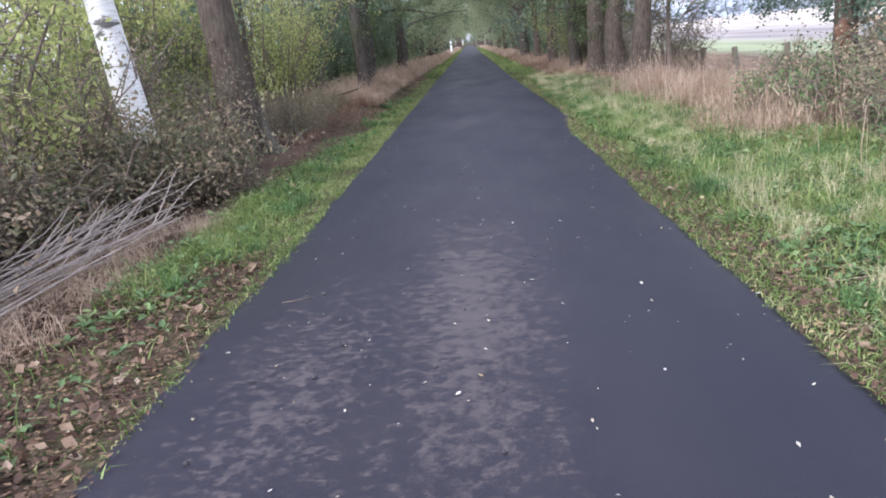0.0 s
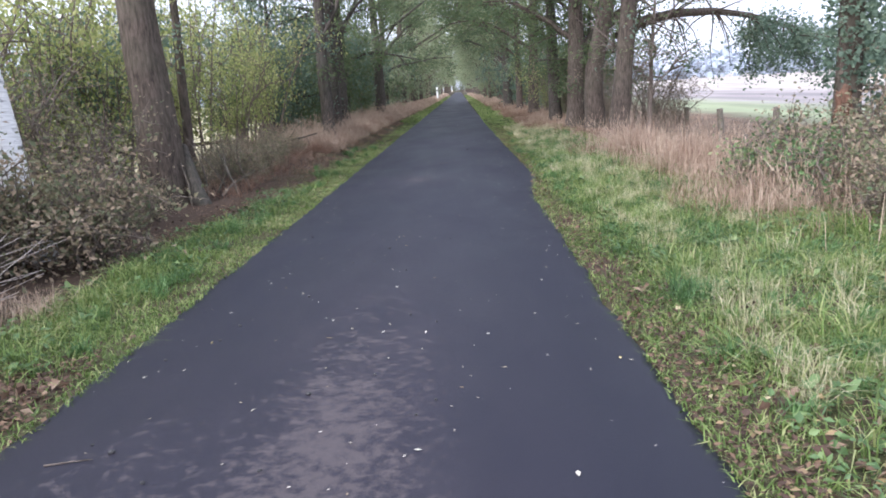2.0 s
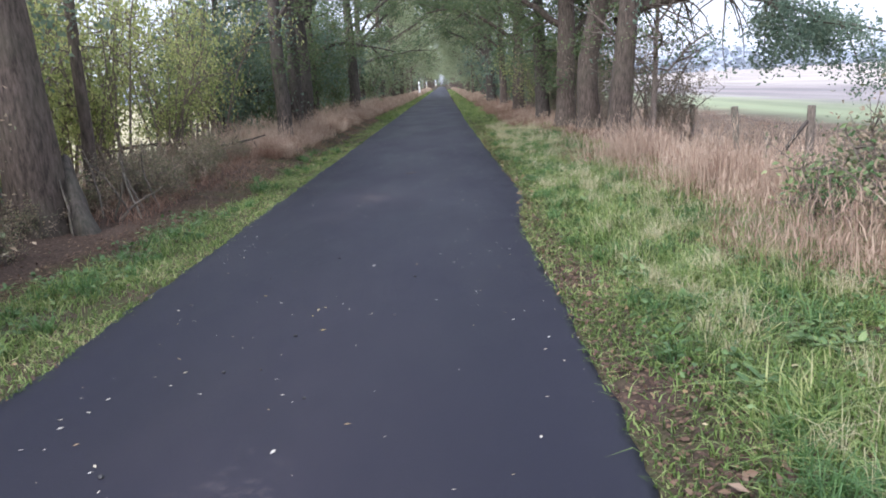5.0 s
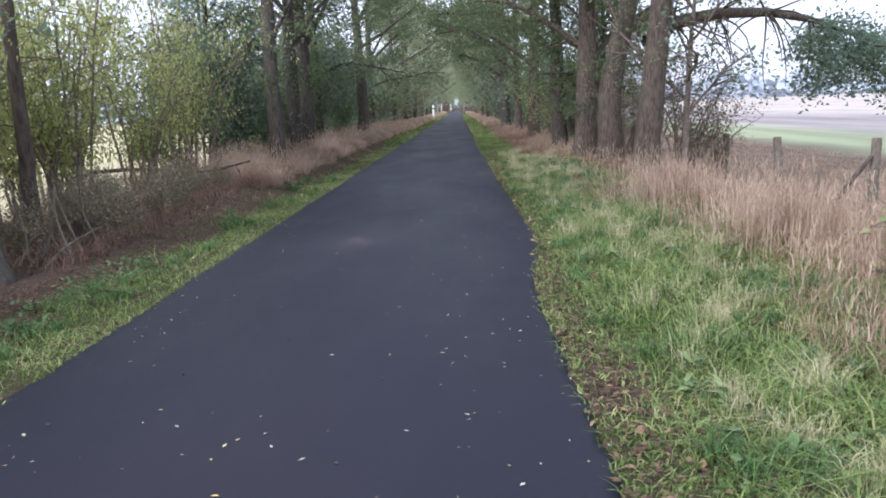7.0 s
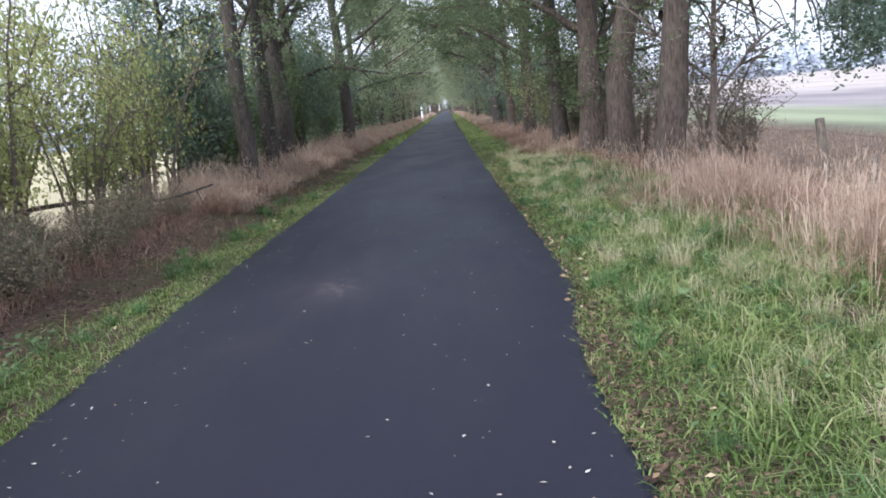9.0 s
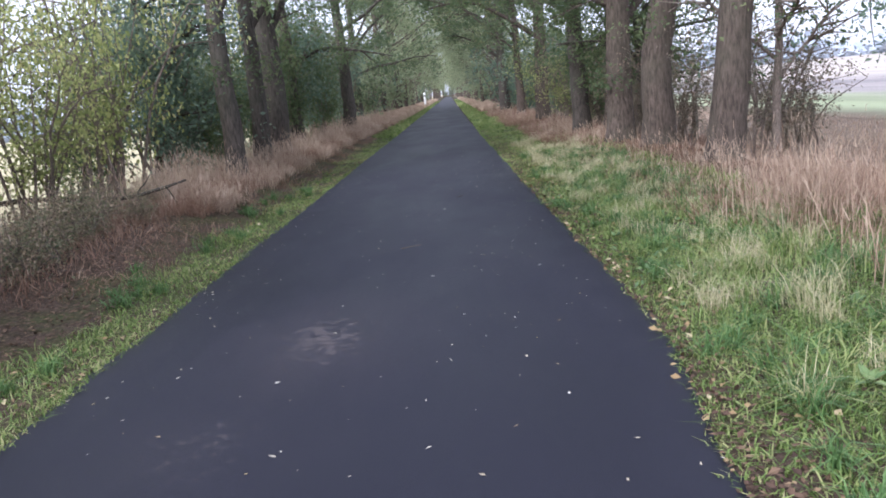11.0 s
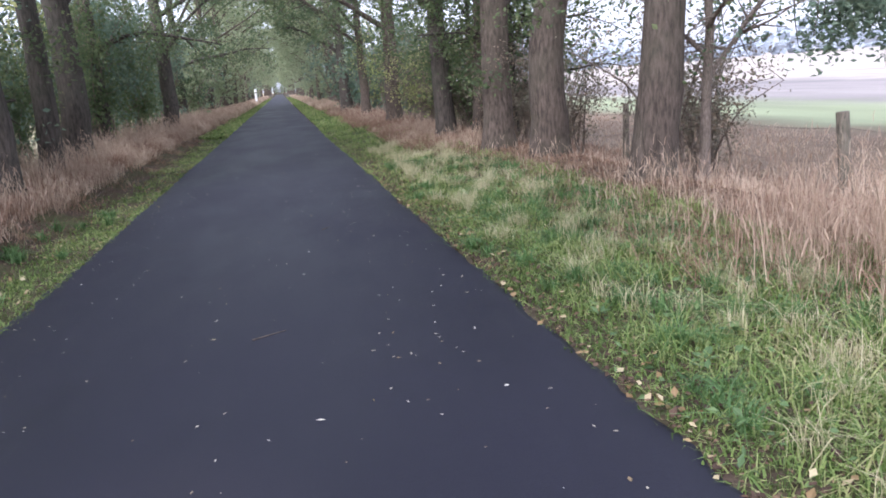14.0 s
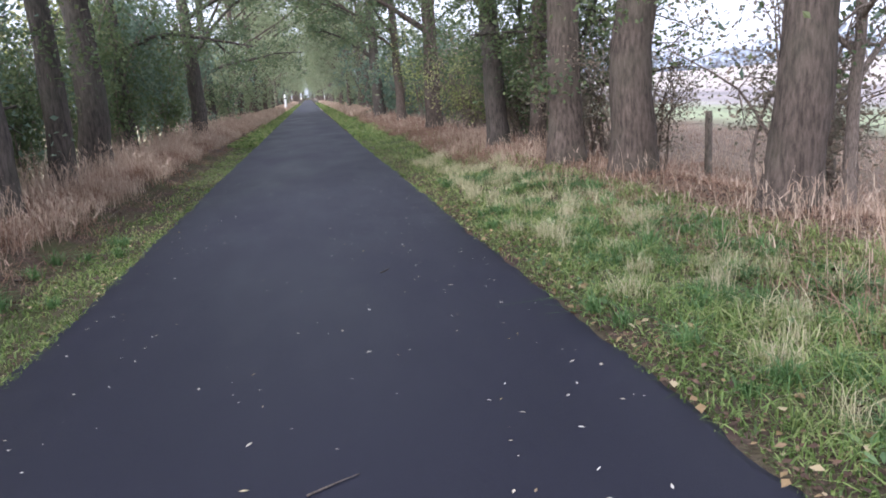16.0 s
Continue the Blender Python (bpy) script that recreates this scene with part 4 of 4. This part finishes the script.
# ---- small things ----
def pebble(x, y, r, seed):
    q = np.random.default_rng(seed)
    bm = bmesh.new()
    bmesh.ops.create_icosphere(bm, subdivisions=1, radius=r)
    for v in bm.verts:
        v.co = v.co * q.uniform(0.75, 1.2)
        v.co.z *= 0.65
    me = bpy.data.meshes.new("pebble")
    bm.to_mesh(me)
    bm.free()
    me.materials.append(M_STONE)
    ob = new("pebble", me)
    ob.matrix_basis = pose(x, y, float(crown_z(x)) + r * 0.45, 0, 0, q.uniform(0, 360))
    return tagged(ob, "small dark stone lying on the asphalt", "stone", "stones on the path")


for k in range(34):
    pebble(rng.uniform(-1.45, 0.5), rng.uniform(2.5, 11), rng.uniform(0.008, 0.016), 200 + k)


def stick(name, path, r0, r1, mat, label, category="branch", group="", sides=7):
    ob = part(name, tube(path, np.linspace(r0, r1, len(path)), sides, 0.06, rng), mat, smooth=True)
    return tagged(ob, label, category, group)


# a heap of cut branches beside the verge
pile = thing("brush_pile", -3.3, 5.6, float(ground_z(-3.3, 5.6)), "heap of bleached cut branches lying along the verge", "brushwood")
q = np.random.default_rng(91)
for k in range(22):
    s = np.array([q.normal(-0.35, 0.17), q.uniform(-1.9, -0.7), q.uniform(0.05, 0.22)])
    way = np.array([q.normal(0.16, 0.09), 1.0, q.normal(0.06, 0.05)])
    length = q.uniform(1.8, 3.5)
    path = bend(s, way, length, 7, q, 0.05, 0.035)
    path[:, 2] = np.maximum(path[:, 2], 0.03)
    b = part("branch", tube(path, np.linspace(q.uniform(0.006, 0.012), 0.003, 8), 6, 0.05, q), M_DEADWOOD, pile, smooth=True)
    for j in range(2):
        p0 = path[q.integers(3, 7)]
        sub = bend(p0, way + [0.05, 0, 0.12] + q.normal(0, 0.13, 3), q.uniform(0.5, 1.0), 4, q, 0.0, 0.08)
        sub[:, 2] = np.maximum(sub[:, 2], 0.03)
        part("twig", tube(sub, np.linspace(0.007, 0.003, 5), 5), M_DEADWOOD, b, smooth=True)

C = np.concatenate([strew(50, -3.4, -2.75, 3.8, 7.4, rng), strew(30, -4.2, -3.2, 2.5, 6.5, rng)])
P = np.repeat(C, 45, axis=0)
P[:, :2] += rng.normal(0, 0.09, (len(P), 2))
field("matted_straw", blades(P, rng.uniform(0.08, 0.28, len(P)), 0.0045, rng, 1.1, 1.2), GRASS_DRY, "matted pale dry grass under the cut branches")
P = np.concatenate([strew(2600, -3.7, -1.75, 0.8, 5.6, rng), strew(500, 1.6, 2.6, 2.2, 7.0, rng)])
P[:, 2] += rng.uniform(0.01, 0.05, len(P))
field("curled_leaves", leaves(P, 0.065, rng, 0.45, 0.65), LITTER_BROWN, "curled brown fallen leaves on mossy earth", "leaves")

# a dead bough hanging across the brambles
bough = thing("dead_bough", -3.0, 20.3, 0.62, "long dark dead bough reaching out of the wood", "branch")
main = np.array([(0, 0, 0.03), (-0.3, 0.05, -0.04), (-0.75, 0.12, -0.13), (-1.3, 0.25, -0.17), (-1.9, 0.3, -0.08), (-2.5, 0.42, -0.06), (-3.2, 0.5, -0.1), (-4.0, 0.7, -0.35), (-4.6, 0.9, -0.9)])
b = part("branch", tube(main, np.linspace(0.014, 0.045, len(main)), 7, 0.08, q), M_DARK, bough, smooth=True)
for k, way in ((1, (0.25, 0.1, -0.5)), (2, (0.2, 0.4, 0.5)), (4, (0.3, 0.2, -0.6)), (5, (0.2, -0.4, 0.5))):
    part("twig", tube(bend(main[k], way, q.uniform(0.35, 0.6), 4, q, 0.1, 0.15), np.linspace(0.012, 0.004, 5), 5), M_DARK, b, smooth=True)

# pale dead saplings in front of the stout oak
for k in range(8):
    x, y = -3.3 + q.normal(0, 0.25), 13.9 + q.normal(0, 0.5)
    path = bend((x, y, float(ground_z(x, y)) - 0.03), (q.normal(0, 0.3), q.normal(0, 0.2), 1), q.uniform(0.6, 1.2), 6, q, 0.0, 0.12)
    stick("dead_sapling", path, q.uniform(0.012, 0.022), 0.005, M_POST, "thin pale dead sapling standing in brambles", "sapling", "dead saplings by the oak")

# rotten stump leaning on the stout oak
sp = bend((-3.5, 13.2, -0.12), (-0.42, 0.25, 1), 1.1, 6, q, 0.0, 0.08)
stick("rotten_stump", sp, 0.16, 0.06, M_DARK, "dark rotten stump leaning against the oak", "stump", "", 10)

# twigs on the asphalt
for x, y, a, length in ((0.03, 17.2, 0.5, 0.22), (-1.35, 4.6, 0.2, 0.2), (0.6, 20.5, 1.0, 0.15)):
    path = bend((x, y, float(crown_z(x)) + 0.006), (math.cos(a), math.sin(a), 0), length, 4, q, 0.0, 0.05)
    path[:, 2] = crown_z(path[:, 0]) + 0.005
    stick("twig", path, 0.005, 0.002, M_TWIG, "thin broken twig lying on the asphalt", "twig", "twigs on the path", 5)


# fence posts at the pasture
def fence_post(x, y, h, r, lean, seed, label):
    q = np.random.default_rng(seed)
    z = float(ground_z(x, y))
    hs = np.array([-0.2, 0.0, 0.3 * h, 0.6 * h, 0.9 * h, 0.985 * h, h, h + 0.003])
    P = np.stack([x + lean[0] * hs, y + lean[1] * hs, z + hs], 1)
    ob = part("fence_post", tube(P, np.array([1, 1.02, 1, 0.98, 0.97, 0.96, 0.88, 0.05]) * r, 10, 0.06, q), M_POST, smooth=True)
    return tagged(ob, label, "fence post", "fence posts along the pasture")


fence_post(6.8, 17.3, 1.2, 0.065, (0.02, 0), 1, "pale weathered wooden fence post with a propped rail")
fence_post(7.02, 21.0, 1.1, 0.075, (-0.09, 0), 2, "dark weathered fence post in dry grass")
fence_post(6.88, 23.8, 1.05, 0.07, (0.03, 0), 3, "dark weathered fence post behind the thorn shrub")
fence_post(6.85, 26.9, 1.1, 0.065, (0.02, 0), 4, "grey weathered fence post between the oaks")
fence_post(7.1, 13.9, 1.0, 0.065, (0.0, 0), 5, "weathered fence post in dry grass")
fence_post(6.9, 30.2, 1.0, 0.07, (0.0, 0), 6, "weathered fence post in dry grass")
fence_post(7.0, 33.6, 1.0, 0.07, (0.02, 0), 7, "weathered fence post in dry grass")
fence_post(7.14, 19.8, 0.5, 0.06, (0.0, 0), 8, "short reddish broken post stump in dry grass")
rail = np.array([(6.03, 17.22, -0.38), (6.28, 17.24, -0.06), (6.51, 17.25, 0.24), (6.73, 17.25, 0.52)])
stick("fallen_rail", rail, 0.035, 0.028, M_DARK, "dark broken rail leaning on the fence post", "rail")

# fence wire, slack between the posts
def wire(a, b, h, sag):
    n = 12
    u = np.linspace(0, 1, n)
    P = np.stack([a[0] + (b[0] - a[0]) * u, a[1] + (b[1] - a[1]) * u, (a[2] + (b[2] - a[2]) * u) + h - sag * 4 * u * (1 - u)], 1)
    ob = part("fence_wire", tube(P, np.full(n, 0.004), 5), M_WIRE, smooth=True)
    return tagged(ob, "slack rusty wire strung between fence posts", "wire", "wires of the fence")


line = [(7.1, 13.9), (6.8, 17.3), (6.98, 21.0), (6.88, 23.8), (6.85, 26.9), (6.9, 30.2), (7.0, 33.6)]
line = [(x, y, float(ground_z(x, y))) for x, y in line]
for a, b in zip(line[:-1], line[1:]):
    wire(a, b, 0.9, 0.06)
    wire(a, b, 0.5, 0.1)

# dead sticks on the bank
for k in range(14):
    x, y = rng.uniform(-2.85, -2.4), rng.uniform(12, 34)
    a = rng.normal(1.6, 0.5)
    sp = bend((x, y, 0), (math.cos(a), math.sin(a), 0), rng.uniform(0.25, 0.7), 5, q, 0.0, 0.16)
    sp[:, 2] = ground_z(sp[:, 0], sp[:, 1]) + 0.02
    stick("fallen_stick", sp, rng.uniform(0.005, 0.01), 0.003, M_TWIG, "thin dead stick lying on the litter bank", "stick", "sticks on the bank", 6)

# white marker post far down the path
mk = thing("marker_post", -2.6, 112.0, float(ground_z(-2.6, 112.0)), "white-painted marker post beside the sandy crossing", "post")
part("post", tube(np.array([(0, 0, -0.2), (0, 0, 0.5), (0, 0, 1.2), (0, 0, 1.75), (0, 0, 1.82)]), [0.13, 0.13, 0.13, 0.13, 0.1], 10), M_WHITE, mk, smooth=True)
part("band", tube(np.array([(0, 0, 1.35), (0, 0, 1.5)]), [0.134, 0.134], 10), M_DARK, mk, "dark painted band", smooth=True)

# ivy-grown trunk on the field side
q = np.random.default_rng(66)
ivy = thing("ivy_tree", 5.3, 11.5, float(ground_z(5.3, 11.5)), "grey trunk with a reddish bare patch, overgrown with blue-green ivy", "tree", "trees along the path")
hs = np.linspace(-0.2, 7, 14)
IP = np.stack([0.02 * hs + 0.03 * np.sin(hs), 0.01 * hs, hs], 1)
part("trunk", tube(IP, 0.185 * np.clip(1 - hs / 11, 0.2, 1) + 0.08 * np.exp(-np.clip(hs, 0, 9) / 0.3), 12, 0.05, q), M_OAK, ivy, smooth=True)
bm = bmesh.new()
bmesh.ops.create_icosphere(bm, subdivisions=3, radius=1.0)
for v in bm.verts:
    w = 1 + 0.16 * math.sin(7 * v.co.z + 3 * v.co.x) + q.normal(0, 0.06)
    v.co = Vector((-0.045 + 0.115 * v.co.x * w, -0.125 + 0.07 * v.co.y, 1.12 + 0.3 * v.co.z * w))
me = bpy.data.meshes.new("bare_bark")
bm.to_mesh(me)
bm.free()
me.materials.append(M_RED)
bare = new("bare_bark", me)
bare.parent = ivy
tagged(bare, "reddish stripped bark")
C = []
for k in range(16):
    h0 = q.uniform(1.0, 5.5)
    az = q.uniform(-1.3, 1.9)
    path = bend((0.03, 0, h0), (math.cos(az), math.sin(az), 0.45), q.uniform(0.8, 2.2), 6, q, 1.1, 0.15)
    part("shoot", tube(path, np.linspace(0.02, 0.006, 7), 5), M_TWIG, ivy, smooth=True)
    C += [*path[2:]]
C = np.array(C)
n1 = 6500
P = np.concatenate([C[q.integers(0, len(C), n1)] + q.normal(0, 0.22, (n1, 3))])
h0 = q.uniform(0.0, 1.0, 2200) ** 0.6 * 5
h0 = np.where((h0 > 0.7) & (h0 < 1.42), h0 + 0.8, h0)
a = q.uniform(0, 6.3, 2200)
P = np.concatenate([P, np.stack([0.02 * h0 + np.cos(a) * q.uniform(0.18, 0.32, 2200), np.sin(a) * q.uniform(0.18, 0.32, 2200), h0], 1)])
P = P[(P[:, 2] > 1.5) | (np.hypot(P[:, 0], P[:, 1]) < 0.35) | (P[:, 0] > 0.3)]
tagged(part("ivy", leaves(P, 0.07, q, 0.15, 0.8), LEAF_BLUE, ivy, "blue-green ivy leaves"), kind="stuff")

# young trees with low crowns
for x, y, seed in ((-5.15, 24.9, 81), (-6.6, 29.5, 82), (5.05, 28.2, 84), (5.3, 32.4, 85)):
    oak("young_oak", x, y, 0.085, seed, (0.0, 0.0), height=6.5, first=1.3, limbs=12, n_leaves=6500, size=0.1, spread=2.3, leaf=LEAF_BLUE if x < 0 else LEAF_OAK, wood=M_DARK, label="young oak with a dense low green crown")

# slim tree behind the stout oak
oak("slim_tree", -4.5, 15.6, 0.1, 71, (0.01, 0.0), height=8, first=3.4, limbs=6, n_leaves=5000, size=0.08, spread=2.2, leaf=LEAF_PALE, label="slim grey-barked young tree among shrubs")

oak("slim_tree", 5.24, 21.25, 0.065, 72, (0.03, 0.0), height=5.5, first=1.3, limbs=9, n_leaves=1500, size=0.07, spread=2.0, leaf=LEAF_OAK, wood=M_TWIG, label="slim dark young tree close behind the stout oak")

# tall pale-green weeds before the ivy
for x, y, s in ((3.95, 9.3, 0.9), (4.25, 10.2, 1.0), (3.8, 10.6, 0.75), (4.5, 9.1, 0.8), (4.6, 8.2, 0.7), (4.1, 7.4, 0.6)):
    shrub("tall_weed", x, y, int(x * 100), 0.85 * s, 0.4, 420, WEED, 0.06, "tall pale-green leafy weed in the verge", 7, "weed", "weeds in the verge", sigma=0.07)

# ---- distance ----
q = np.random.default_rng(15)
n = 9000
a = q.uniform(-1.25, 1.35, n)
d = q.uniform(520, 640, n)
top = 9 + 4 * np.sin(a * 23) + 3 * np.sin(a * 61 + 1) + 2 * np.sin(a * 140)
P = np.stack([np.sin(a) * d, np.cos(a) * d, q.uniform(0, 1, n) ** 0.7 * top], 1)
P = P[np.abs(P[:, 0]) > 40]
# the haze on this tree line is only its leaf colour
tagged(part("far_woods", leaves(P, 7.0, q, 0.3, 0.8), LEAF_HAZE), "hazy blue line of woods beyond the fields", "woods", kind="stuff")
